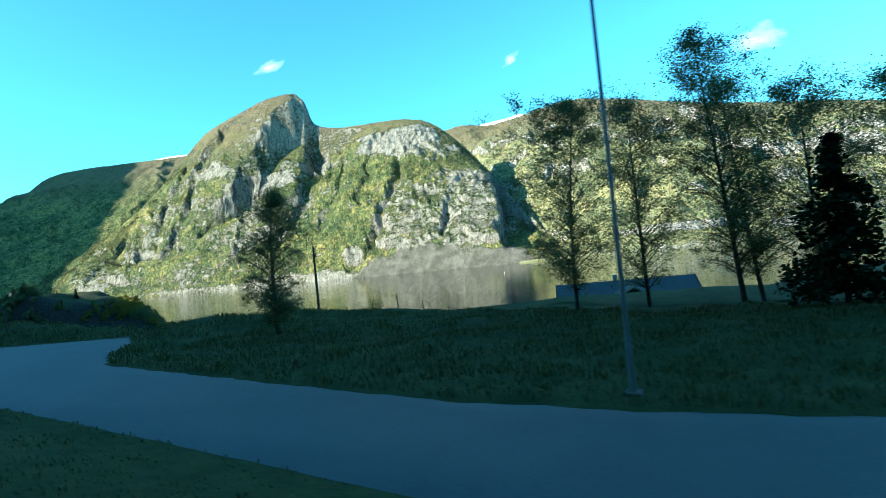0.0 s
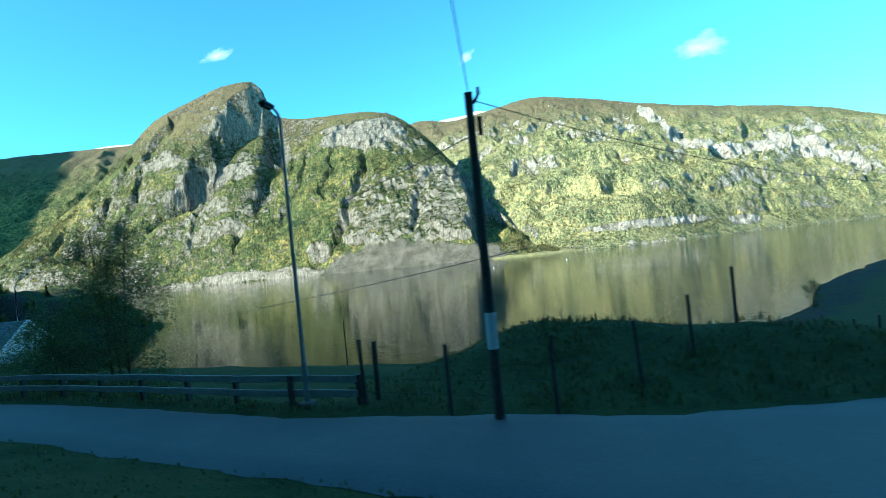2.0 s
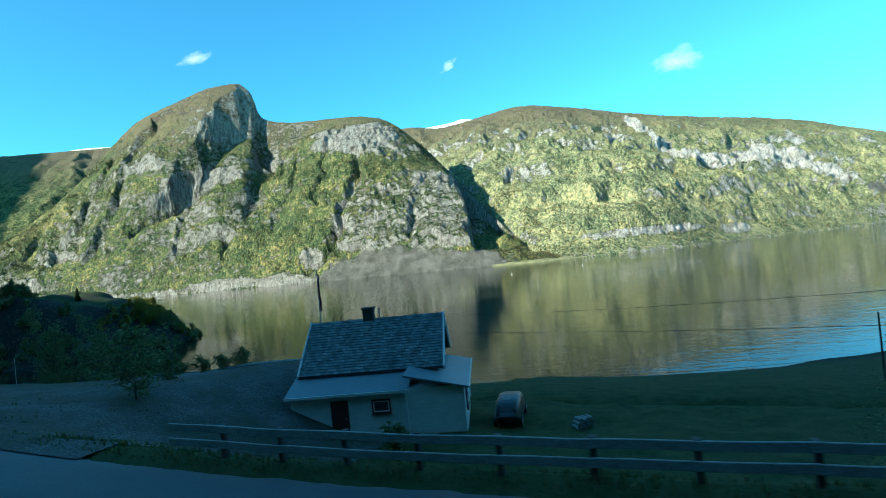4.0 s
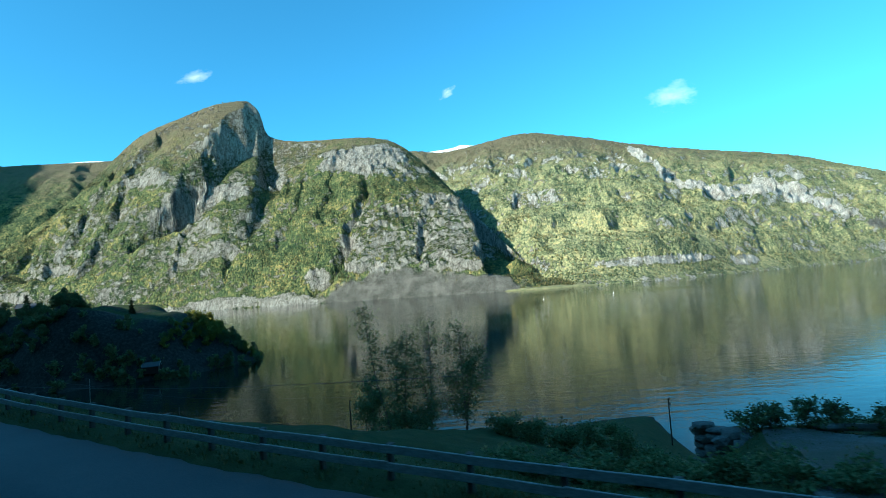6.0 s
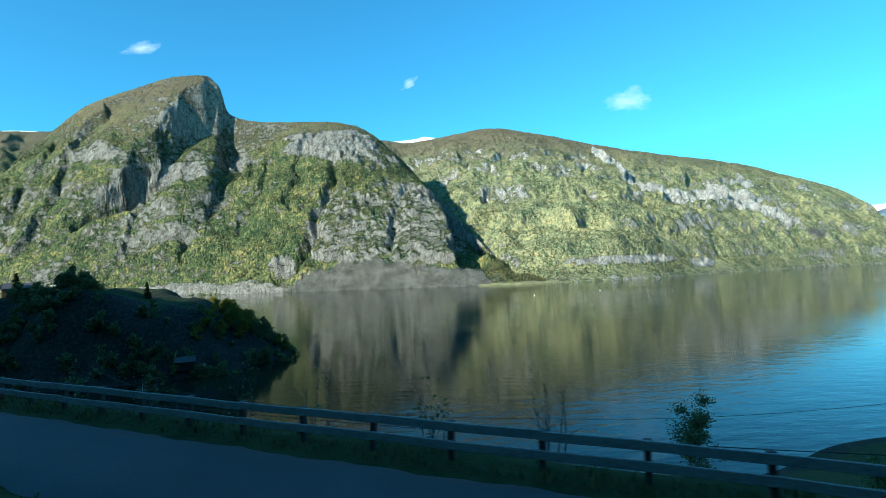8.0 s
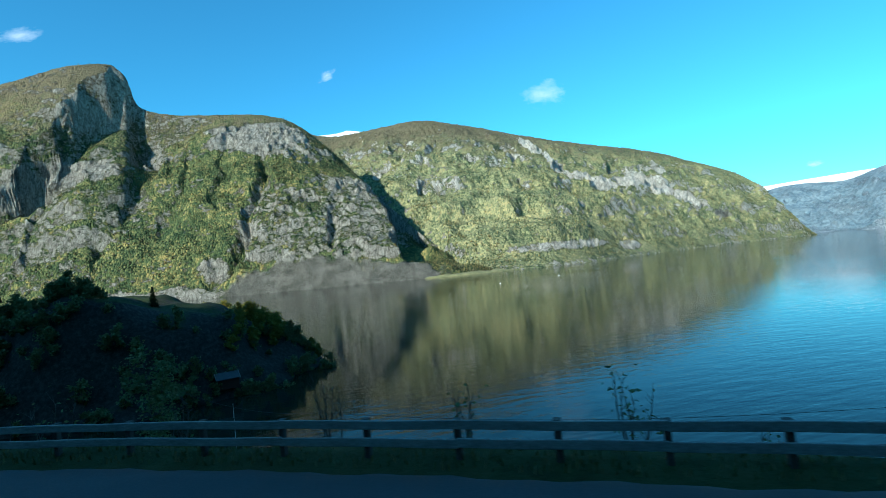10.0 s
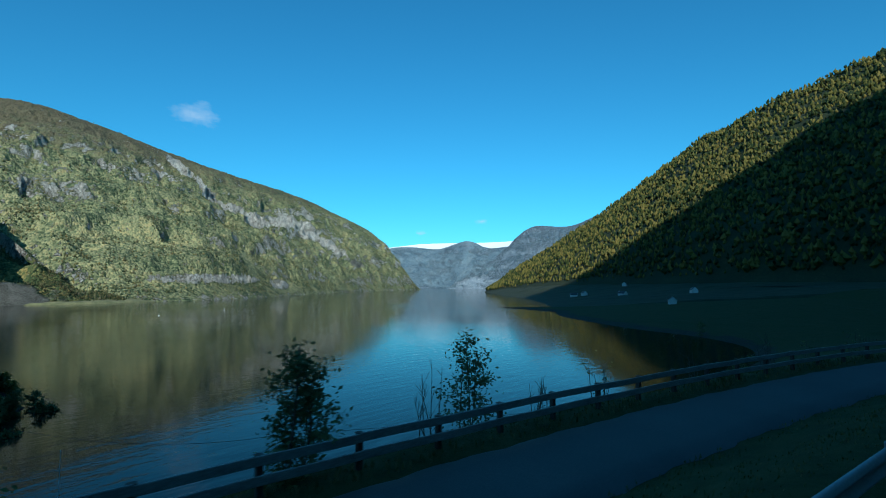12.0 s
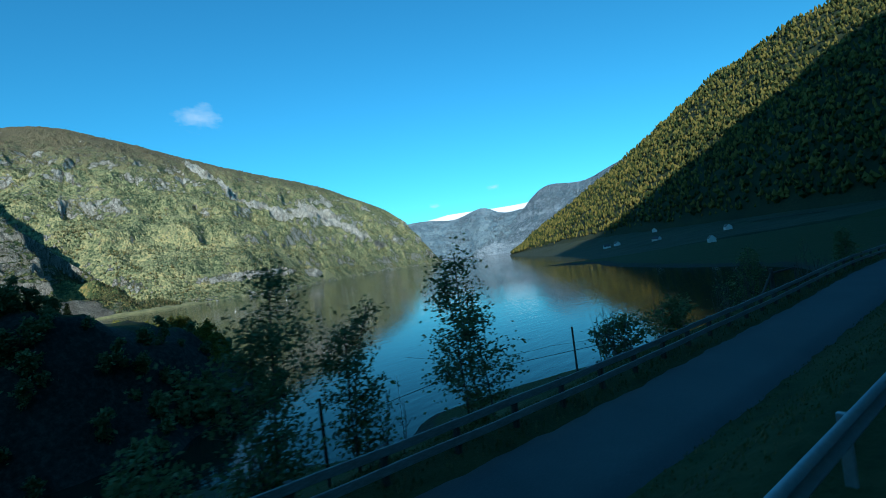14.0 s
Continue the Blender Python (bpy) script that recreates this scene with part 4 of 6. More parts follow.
# ---- plants ----
def leaves_mesh(name, centres, size, material, per, spread, flat=1.0):
    """Many small leaves, folded diamonds, in loose clumps round the centres."""
    c = np.repeat(np.asarray(centres, float), per, 0)
    n = len(c)
    c = c + rng.normal(0, 1, (n, 3)) * np.repeat(np.broadcast_to(np.atleast_1d(spread), (len(centres),)), per)[:, None] * (1, 1, 0.8)
    a = rng.normal(0, 1, (n, 3)) * (1, 1, 0.6)
    a /= np.linalg.norm(a, axis=1)[:, None]
    b = np.cross(a, rng.normal(0, 1, (n, 3)))
    b /= np.linalg.norm(b, axis=1)[:, None] + 1e-9
    k = (size * rng.uniform(0.6, 1.35, n))[:, None]
    v = np.stack([c - a * k, c + b * k * 0.55, c + a * k, c - b * k * 0.55 + np.cross(a, b) * k * 0.25], 1).reshape(-1, 3)
    return mesh_of(name, v, np.arange(4 * n).reshape(-1, 4), material)


def branch(bm, a, b, r0, r1, bend, steps=4, n=6):
    """A bent tapering branch from a to b, one closed tube; returns the points along it."""
    a, b = Vector(a), Vector(b)
    side = Vector(bend)
    pts = [a.lerp(b, k / steps) + side * math.sin(math.pi * k / steps) for k in range(steps + 1)]
    tube(bm, pts, [r0 + (r1 - r0) * k / steps for k in range(steps + 1)], n)
    return pts


def tree(name, m, height, spread, label, leaf=mat_leaf, leaves=4200, size=0.11, limbs=26, low=0.25, stems=1, girth=0.02, droop=0.0, category="tree", group="", clump=0.42):
    """A broadleaved tree: tapering trunk or stems, limbs, and a crown of loose leaf clumps with gaps."""
    ob = thing(name, m, label, category, group)
    bm = bmesh.new()
    tips = []
    for st in range(stems):
        lean = Vector((rng.normal(0, 0.06), rng.normal(0, 0.06), 0)) * height + Vector((rng.normal(0, 0.14), rng.normal(0, 0.14), 0)) * (spread if stems > 1 else 0)
        foot = Vector((rng.normal(0, 0.25), rng.normal(0, 0.25), -0.3)) if stems > 1 else Vector((0, 0, -0.3))
        h = height * (1.0 if st == 0 else rng.uniform(0.6, 0.95))
        top = foot + lean + Vector((0, 0, h))
        trunk = branch(bm, foot, top, height * girth / math.sqrt(stems), 0.02, (rng.normal(0, 0.15), rng.normal(0, 0.15), 0), 7, 8)
        for k in range(max(4, limbs // stems)):
            t = low + (0.97 - low) * (k + rng.uniform(0, 1)) / max(4, limbs // stems)
            i = min(int(t * 7), 6)
            at = trunk[i].lerp(trunk[i + 1], t * 7 - i)
            reach = spread * (0.35 + 0.75 * math.sin(math.pi * min(1, (1 - t) * 0.9 + 0.12))) * rng.uniform(0.55, 1.15) / (1.0 if stems == 1 else 1.5)
            reach *= min(1.0, 0.25 + 2.0 * (1 - t))
            az = rng.uniform(0, 2 * math.pi)
            end = at + Vector((math.cos(az) * reach, math.sin(az) * reach, reach * rng.uniform(0.25, 0.9) - droop * reach))
            pts = branch(bm, at, end, max(0.012, height * girth * 0.35 * (1 - t)), 0.008, (0, 0, reach * 0.12), 3, 4)
            tips += [tuple(p) for p in pts[1:]] + [tuple(pts[2].lerp(pts[3], 0.5) + Vector(rng.normal(0, reach * 0.18, 3)))]
        tips.append(tuple(top))
    part("trunk", bm, mat_bark, ob, "slender grey trunk and limbs")
    tips = np.array(tips)
    if leaves:
        crown = new("crown", leaves_mesh("crown", tips, size, leaf, max(1, leaves // len(tips)), clump * rng.uniform(0.5, 1.25, len(tips)) * min(1.0, spread / 2.2)))
        crown.parent = ob
        tagged(crown, "loose leafy crown with gaps")
    return ob


def twigs(name, m, height, label, stems=9, leaves=40, leaf=mat_leaf, group="bare shrubs by the rail"):
    """A nearly bare upright shrub: thin forked stems with a few leaves left."""
    ob = thing(name, m, label, "shrub", group)
    bm = bmesh.new()
    tips = []
    for k in range(stems):
        az, out = rng.uniform(0, 6.28), rng.uniform(0.1, 0.45) * height * 0.5
        foot = Vector((rng.normal(0, 0.2), rng.normal(0, 0.2), -0.2))
        top = foot + Vector((math.cos(az) * out, math.sin(az) * out, height * rng.uniform(0.6, 1.0)))
        pts = branch(bm, foot, top, 0.03, 0.006, (rng.normal(0, 0.1), rng.normal(0, 0.1), 0), 5, 5)
        for j in range(7):
            i = rng.integers(1, 5)
            at = pts[i].lerp(pts[i + 1], rng.uniform(0, 1))
            end = at + Vector((rng.normal(0, 0.22), rng.normal(0, 0.22), rng.uniform(0.2, 0.75))) * height * 0.28
            branch(bm, at, end, 0.012, 0.004, (0, 0, 0), 2, 4)
            tips.append(tuple(end))
    part("trunk", bm, mat_bark, ob, "thin bare stems")
    if leaves:
        crown = new("leaves", leaves_mesh("leaves", np.array(tips), 0.09, leaf, max(1, leaves // len(tips)), 0.2))
        crown.parent = ob
    return ob


def spruce(name, m, height, spread, label, tiers=17, group=""):
    ob = thing(name, m, label, "spruce", group)
    bm = bmesh.new()
    branch(bm, (0, 0, -0.3), (0, 0, height), height * 0.018, 0.015, (0, 0, 0), 4, 7)
    part("trunk", bm, mat_bark, ob)
    tips = []
    for k in range(tiers):
        t = 0.10 + 0.88 * k / (tiers - 1)
        reach = spread * (1 - t) ** 0.85 * rng.uniform(0.8, 1.15) + 0.1
        for j in range(int(5 + 9 * (1 - t))):
            az = rng.uniform(0, 6.28)
            for f in np.linspace(0.15, 1, 5):
                tips.append((math.cos(az) * reach * f, math.sin(az) * reach * f, height * t - reach * 0.35 * f ** 1.5))
    crown = new("crown", leaves_mesh("crown", np.array(tips), 0.17 * height / 8, mat_spruce, 7, 0.16 * height / 8))
    crown.parent = ob
    tagged(crown, "layered dark needle boughs")
    return ob


def bush(name, m, height, spread, label, leaf=mat_leaf, leaves=1500, size=0.09, group=""):
    return tree(name, m, height, spread, label, leaf, leaves, size, limbs=24, low=0.08, stems=6, girth=0.012, category="bush", group=group, clump=0.34)


def to_top(x, y, top):
    """A place on the ground and the height from there to a level."""
    m = on_ground(x, y)
    return m, top - m.translation.z


# tall trees on the meadow
for bx, by, bh, bw, count, label in (
        (2.9, 24.5, 13.4, 4.4, 36000, "tall dark green birch with a full crown on the meadow"),
        (7.8, 27.0, 14.0, 3.6, 22000, "slim birch with a sparse crown before the low cabin"),
        (12.9, 25.0, 16.8, 3.8, 30000, "tallest birch with an airy crown on the meadow"),
        (14.0, 25.0, 14.8, 3.2, 20000, "slender birch close beside the tallest birch"),
        (16.9, 24.0, 13.4, 4.0, 27000, "slender birch beside a dark spruce"),
        (20.8, 21.5, 12.6, 4.0, 24000, "leafy birch at the meadow's edge")):
    tree("birch", on_ground(bx, by), bh, bw, label, leaves=count, size=0.062, limbs=110, low=0.1, girth=0.010, clump=0.36, group="birches on the meadow")
spruce("spruce", on_ground(15.8, 20.0), 8.6, 3.0, "dark broad spruce on the meadow")
tree("birch", on_ground(27.0, 20.0), 14.0, 3.2, "leafy birch beyond the meadow spruce", leaves=11000, size=0.1, limbs=40, group="birches on the meadow")
tree("rowan", *to_top(-13.9, 18.0, 28.4), 1.9, "young bushy tree beside the meadow fence", leaves=24000, size=0.05, limbs=80, low=0.06, clump=0.30)
bush("bush", on_ground(-17.5, 25.0), 2.6, 1.5, "low leafy bush on the meadow bank", leaves=1600)
for bx, by, bh in ((-7.5, 44, 1.5), (-5.5, 46, 1.6), (-2.5, 44, 1.9), (-12, 48, 1.4)):
    bush("bush", on_ground(bx, by), bh, 1.1, "small dark rounded bush by the cabin", leaves=900, group="bushes by the cabin")
# behind the first rail
tree("alder", *to_top(-60.2, 31.2, 27.8), 3.1, "dense dark alder behind the wooden rail", leaves=42000, size=0.042, limbs=90, low=0.06, stems=3, girth=0.013, clump=0.4)
tree("alder", *to_top(-63.6, 32.2, 24.3), 2.4, "bushy young alder behind the wooden rail", leaves=20000, size=0.045, limbs=60, low=0.05, stems=4, girth=0.012)
tree("alder", *to_top(-66.0, 33.5, 23.3), 2.1, "low green alder behind the wooden rail", leaves=13000, size=0.045, limbs=50, low=0.05, stems=4, girth=0.012)
tree("willow", *to_top(-73.2, 38.2, 22.9), 2.3, "light green willow bush beside the house garden", leaves=17000, size=0.042, limbs=56, low=0.05, stems=5, girth=0.011)
tree("willow", *to_top(-70.6, 37.2, 21.9), 1.9, "green willow bush beside the house garden", leaves=13000, size=0.042, limbs=50, low=0.05, stems=5, girth=0.011)
bush("bush", on_ground(-90.5, 48.5), 1.9, 0.6, "leafy bush growing by the house porch", leaves=1300)
for bx, by, bh in ((-72.5, 38.0, 3.2), (-63.0, 32.5, 2.8), (-57.0, 29.5, 2.4)):
    bush("bush", on_ground(bx, by), bh, 1.5, "leafy bush close behind the wooden rail", leaves=3000, size=0.06, group="bushes behind the rail")
for s_, d_, bh in ((136.0, 15.8, 0.7), (137.2, 15.4, 0.8), (138.4, 15.9, 0.9), (139.5, 15.2, 0.8), (140.6, 15.7, 0.95), (141.8, 15.1, 0.9), (142.9, 15.5, 0.8), (144.0, 14.9, 0.75)):
    bush("bush", put(s_, d_), bh, 0.9, "leafy bush between the rail and the yard", leaves=2200, size=0.07, group="bushes by the yard")
bush("bush", on_ground(-19.5, 75), 3.4, 2.4, "dark rounded bush on the lower meadow", leaves=2600)
bush("bush", on_ground(-13, 78), 3.8, 2.8, "tall dark bush on the lower meadow", leaves=2800)
# round the gravel yard
tree("alder", *to_top(-132.8, 80.6, 24.4), 2.0, "slim airy alder on the slope above the water", leaves=5200, size=0.085, limbs=46, low=0.12, stems=3, girth=0.010)
tree("alder", *to_top(-130.6, 81.0, 22.9), 1.3, "thin half-bare alder on the slope above the water", leaves=1300, size=0.085, limbs=30, low=0.2, stems=2, girth=0.010)
tree("alder", *to_top(-128.2, 80.2, 22.6), 2.4, "rounded leafy alder on the slope above the water", leaves=5600, size=0.085, limbs=44, low=0.15, stems=3, girth=0.010)
tree("alder", *to_top(-131.5, 79.5, 16.4), 2.2, "low leafy alder under the taller ones", leaves=4200, size=0.085, limbs=36, low=0.05, stems=4, girth=0.010)
tree("alder", *to_top(-138.8, 110.5, 14.0), 3.0, "rounded alder bush near the shore", leaves=7000, size=0.13, limbs=34, low=0.05, stems=5, girth=0.011)
for bx, by, top in ((-135.2, 95.0, 13.0), (-119.0, 94.0, 9.5), (-112.0, 97.0, 9.5)):
    m, bh = to_top(bx, by, top)
    bush("bush", m, bh, 1.5, "leafy dark bush on the bank by the shore", leaves=2200, size=0.09, group="bushes on the bank")
for bx, by, bh in ((-115.0, 66.4, 1.5), (-114.0, 65.9, 1.3), (-113.0, 65.6, 1.6), (-111.6, 65.2, 1.8), (-109.8, 64.6, 1.6), (-108.0, 64.4, 1.9), (-106.2, 64.2, 1.7), (-104.6, 64.0, 2.0)):
    bush("bush", on_ground(bx, by), bh, 0.9, "airy low bush along the yard's log edge", leaves=1500, size=0.075, group="bushes along the log edge")
for bx, by, top in ((-117.6, 71.2, 15.6), (-119.2, 72.6, 16.2), (-120.6, 73.6, 16.5), (-122.2, 74.6, 16.0), (-123.8, 75.6, 15.2), (-125.4, 76.6, 14.6)):
    m, bh = to_top(bx, by, top)
    bush("bush", m, max(bh, 1.2), 1.5, "dense dark bush below the yard's stone wall", leaves=3400, size=0.075, group="bushes below the stone wall")
bush("bush", *to_top(43.0, 146.0, 8.5), 3.2, "rounded reddish bare bush near the shore", leaves=2600, size=0.12)
# thin growth below the second rail
tree("alder", on_ground(-214.8, 118.6), 7.6, 1.9, "small leafy alder on the slope above the water", leaves=2200, size=0.12, limbs=30, low=0.08, stems=3, girth=0.011)
for k in range(26):
    s = 186 + 5.0 * k + rng.uniform(-1.5, 1.5)
    d = rail_line(s) + rng.uniform(2.5, 9)
    twigs("shrub", put(s, d), rng.uniform(2.2, 3.6), "thin bare autumn shrub below the rail", stems=rng.integers(5, 9), leaves=int(rng.choice([0, 40, 90])))
tree("alder", put(304.5, 13.0), 6.6, 2.0, "slim leafy alder beside the wooden rail", leaves=5200, size=0.07, limbs=40, low=0.1, stems=2, girth=0.010)
tree("alder", put(302.0, 13.4), 5.0, 1.4, "young leafy alder beside the wooden rail", leaves=3000, size=0.07, limbs=30, low=0.1, stems=2, girth=0.010)
tree("alder", put(298.2, 12.4), 6.0, 1.4, "leafy alder pair beside the wooden rail", leaves=4600, size=0.07, limbs=38, low=0.1, stems=3, girth=0.010)
tree("alder", put(262.6, 11.0), 3.2, 0.9, "small leafy alder close behind the wooden rail", leaves=3200, size=0.06, limbs=34, low=0.1, stems=3, girth=0.010)
for s, d, h in ((283.5, 13, 2.6), (287, 14, 2.4), (307, 15, 3.2), (311, 13.5, 2.8), (315, 16, 3.4), (320, 14, 3.0), (336, 17, 3.6), (341, 15, 3.4), (346, 20, 3.8), (330, 22, 3.6), (320, 21, 3.0), (338, 25, 4.0), (352, 16, 3.6), (326, 27, 3.4)):
    bush("bush", put(s, d), h, 1.7, "dark shaded bush on the bank", leaves=1500, size=0.10, group="bushes on the bank")
# headland woods
def wood(prototypes, spots):
    """Copies of a few trees over many spots, each turned and scaled its own way."""
    for k, (x, y) in enumerate(spots):
        m = on_ground(x, y, rng.uniform(0, 360), -0.2) @ Matrix.Scale(rng.uniform(0.7, 1.25), 4)
        copy_thing(prototypes[k % len(prototypes)], m)


dark_trees = [tree("birch", on_ground(-250 + 6 * k, 212), 3.4 + 0.6 * k, 1.3, "dark birch on the shaded headland", leaves=420, size=0.32, limbs=14, low=0.1, clump=0.6, group="dark birches on the headland") for k in range(4)]
lit_trees = [tree("birch", on_ground(-222 + 3 * k, 250 + 2 * k), 4.0 + 0.6 * k, 1.4, "yellowing birch on top of the rocky headland", leaf=mat_leaf_yellow, leaves=520, size=0.30, limbs=14, low=0.12, clump=0.6, group="yellow birches on the headland") for k in range(4)]
dark_bushes = [bush("bush", on_ground(-225 - 7 * k, 215 - 2 * k), 2.6, 1.8, "dark bush on the headland's rocks", leaves=300, size=0.3, group="bushes on the headland") for k in range(3)]
def bare(x, y):
    """The rocky dome on the headland's tip, where nothing grows."""
    return x > -254 and on_ground(x, y).translation.z > 17.0


spots = []
while len(spots) < 260:
    a, r = rng.uniform(-2.6, 1.2), rng.uniform(0.3, 1.0)
    x, y = -260 + 60 * r * math.cos(a), 242 + 45 * r * math.sin(a)
    if not bare(x, y):
        spots.append((x, y, r, a))
lit = [(-226 + rng.normal(0, 8), 246 + rng.normal(0, 8)) for k in range(60)]
wood(lit_trees, [(x, y) for x, y, r, a in spots if r < 0.78 and a > -0.75][:50] + [(x, y) for x, y in lit if not bare(x, y)][:30])
wood(dark_trees, [(x, y) for x, y, r, a in spots if not (r < 0.78 and a > -0.75)][:150])
wood(dark_bushes, [(x + rng.normal(0, 3), y + rng.normal(0, 3)) for x, y, r, a in spots if a < 0.2][:120])
tree("birch", on_ground(-208, 232), 7.0, 1.6, "leaning birch at the headland's tip", leaves=1300, size=0.18, limbs=20, low=0.15, clump=0.5)
spruce("spruce", on_ground(-247, 238), 5.5, 1.5, "single dark spruce on top of the headland")
spruce("spruce", on_ground(-285, 236), 8.0, 2.2, "dark spruce on the back of the headland")

# ---- materials of built things ----
mat_white_wood = surface("white_painted_boards", [(0.3, (0.58, 0.58, 0.56)), (0.6, (0.78, 0.78, 0.76))], 1.5, 0.6, 8, 0.15, 0.01, stretch=(1, 1, 4))
mat_trim = surface("white_trim", [(0.3, (0.7, 0.7, 0.68)), (0.7, (0.82, 0.82, 0.8))], 2.0, 0.55, 6, 0.1)
mat_red_trim = surface("dark_red_trim", [(0.3, (0.06, 0.018, 0.016)), (0.7, (0.12, 0.03, 0.025))], 3.0, 0.6, 6, 0.1)
mat_slate = surface("slate", [(0.3, (0.055, 0.075, 0.075)), (0.5, (0.12, 0.145, 0.145)), (0.7, (0.22, 0.25, 0.245))], 1.3, 0.6, 7, 0.4, 0.02, island=True)
mat_sheet = surface("sheet_roof", [(0.3, (0.16, 0.18, 0.20)), (0.7, (0.24, 0.26, 0.28))], 0.7, 0.45, 10, 0.1)
mat_dark_roof = surface("dark_roof", [(0.3, (0.035, 0.036, 0.04)), (0.7, (0.075, 0.078, 0.085))], 0.9, 0.6, 10, 0.3)
mat_dark_wood = surface("dark_stained_wood", [(0.3, (0.05, 0.022, 0.016)), (0.7, (0.11, 0.05, 0.035))], 2.0, 0.7, 8, 0.3, stretch=(1, 1, 5))
mat_grey_wood = surface("weathered_wood", [(0.3, (0.16, 0.16, 0.152)), (0.55, (0.28, 0.28, 0.268)), (0.75, (0.42, 0.42, 0.40))], 3.0, 0.8, 8, 0.4, 0.01, stretch=(0.3, 1, 1))
mat_post_wood = surface("dark_post_wood", [(0.3, (0.035, 0.03, 0.026)), (0.7, (0.10, 0.09, 0.08))], 4.0, 0.85, 6, 0.5, 0.01)
mat_steel = surface("galvanised_steel", [(0.3, (0.36, 0.38, 0.40)), (0.7, (0.55, 0.57, 0.58))], 2.0, 0.42, 8, 0.1, metal=0.7)
mat_lamp_pole = surface("grey_lamp_pole", [(0.3, (0.30, 0.32, 0.34)), (0.7, (0.42, 0.44, 0.46))], 2.0, 0.45, 8, 0.1, metal=0.5)
mat_black = surface("black_plastic", [(0.3, (0.012, 0.012, 0.013)), (0.7, (0.03, 0.03, 0.032))], 5.0, 0.5, 6, 0.1)
mat_red_stake = surface("red_plastic", [(0.3, (0.62, 0.02, 0.016)), (0.7, (0.80, 0.035, 0.028))], 4.0, 0.4, 6, 0.05)
mat_reflector = surface("white_band", [(0.3, (0.7, 0.7, 0.7)), (0.7, (0.85, 0.85, 0.85))], 4.0, 0.3, 6, 0.0)
mat_pale_stone = surface("pale_stone", [(0.3, (0.42, 0.42, 0.40)), (0.7, (0.62, 0.62, 0.60))], 3.0, 0.8, 6, 0.3)
mat_sign = surface("white_sign", [(0.3, (0.72, 0.74, 0.76)), (0.7, (0.84, 0.85, 0.86))], 3.0, 0.35, 6, 0.05)
mat_flag = surface("flag_cloth", [(0.3, (0.18, 0.02, 0.025)), (0.5, (0.10, 0.03, 0.08)), (0.7, (0.02, 0.03, 0.10))], 0.9, 0.8, 3, 0.1)
mat_brick = surface("chimney_brick", [(0.3, (0.05, 0.045, 0.04)), (0.7, (0.14, 0.12, 0.10))], 3.0, 0.85, 6, 0.4)
mat_car = surface("dark_car_cover", [(0.3, (0.006, 0.008, 0.009)), (0.7, (0.014, 0.017, 0.018))], 1.5, 0.35, 5, 0.2)


def glass_material():
    m, n, l, b = material("window_glass")
    b.inputs["Base Color"].default_value = (0.03, 0.04, 0.045, 1)
    b.inputs["Roughness"].default_value = 0.05
    b.inputs["IOR"].default_value = 1.5
    return m


mat_glass = glass_material()


# ---- guardrails ----
def wooden_rail(s0, s1, label):
    """Two plank beams on short square posts, along the side road's fjord edge."""
    x, y = xy(s0, rail_line(s0))
    ob = thing("guardrail", pose(float(x), float(y), float(path_z(s0))), label, "guardrail")
    inv = ob.matrix_world.inverted()
    pm = bpy.data.meshes.new("post")
    bm = bmesh.new()
    box(bm, (0.13, 0.15, 1.15), (0, 0, 0.26), bevel=0.015)
    box(bm, (0.16, 0.18, 0.03), (0, 0, 0.85), bevel=0.008)
    bm.to_mesh(pm)
    bm.free()
    pm.materials.append(mat_post_wood)
    meshes = []
    for k in range(3):
        bm = bmesh.new()
        box(bm, (4.02, 0.06, 0.19), (2.0, 0, 0), bevel=0.012)
        bmesh.ops.subdivide_edges(bm, edges=[e for e in bm.edges if e.calc_length() > 3], cuts=6)
        for v in bm.verts:
            v.co.z += 0.010 * math.sin(v.co.x * 1.7 + k * 2)
            v.co.y += 0.006 * math.sin(v.co.x * 2.3 + k)
        me = bpy.data.meshes.new("beam")
        bm.to_mesh(me)
        bm.free()
        me.materials.append(mat_grey_wood)
        meshes.append(me)
    for k, s in enumerate(np.arange(s0, s1, 2.0)):
        d = float(rail_line(s))
        x, y = xy(s, d)
        z = float(path_z(s))
        post = new("post", pm)
        post.parent = ob
        post.matrix_basis = inv @ pose(float(x), float(y), z - 0.05, rng.normal(0, 1), rng.normal(0, 1), heading(s))
        if k % 2 == 0 and s + 4 <= s1 + 2:
            e = s + 4.0
            x2, y2 = xy(e, float(rail_line(e)))
            yaw = math.degrees(math.atan2(float(y2 - y), float(x2 - x)))
            length = math.hypot(float(x2 - x), float(y2 - y))
            slope = -math.degrees(math.atan2(float(path_z(e)) - z, length))
            for h in (0.72, 0.33):
                beam = new("beam", meshes[rng.integers(0, 3)])
                beam.parent = ob
                t = Vector((math.cos(radians(yaw)), math.sin(radians(yaw)), 0))
                side = Vector((-t.y, t.x, 0)) * 0.105
                beam.matrix_basis = inv @ pose(float(x) + side.x, float(y) + side.y, z + h + rng.normal(0, 0.006), 0, slope, yaw) @ Matrix.Diagonal((length / 4.0, 1, 1, 1))
    return ob


wooden_rail(53.5, 104, "grey weathered wooden guardrail with two beams beside the side road")
wooden_rail(133.5, 400, "long grey wooden guardrail with two beams above the fjord")


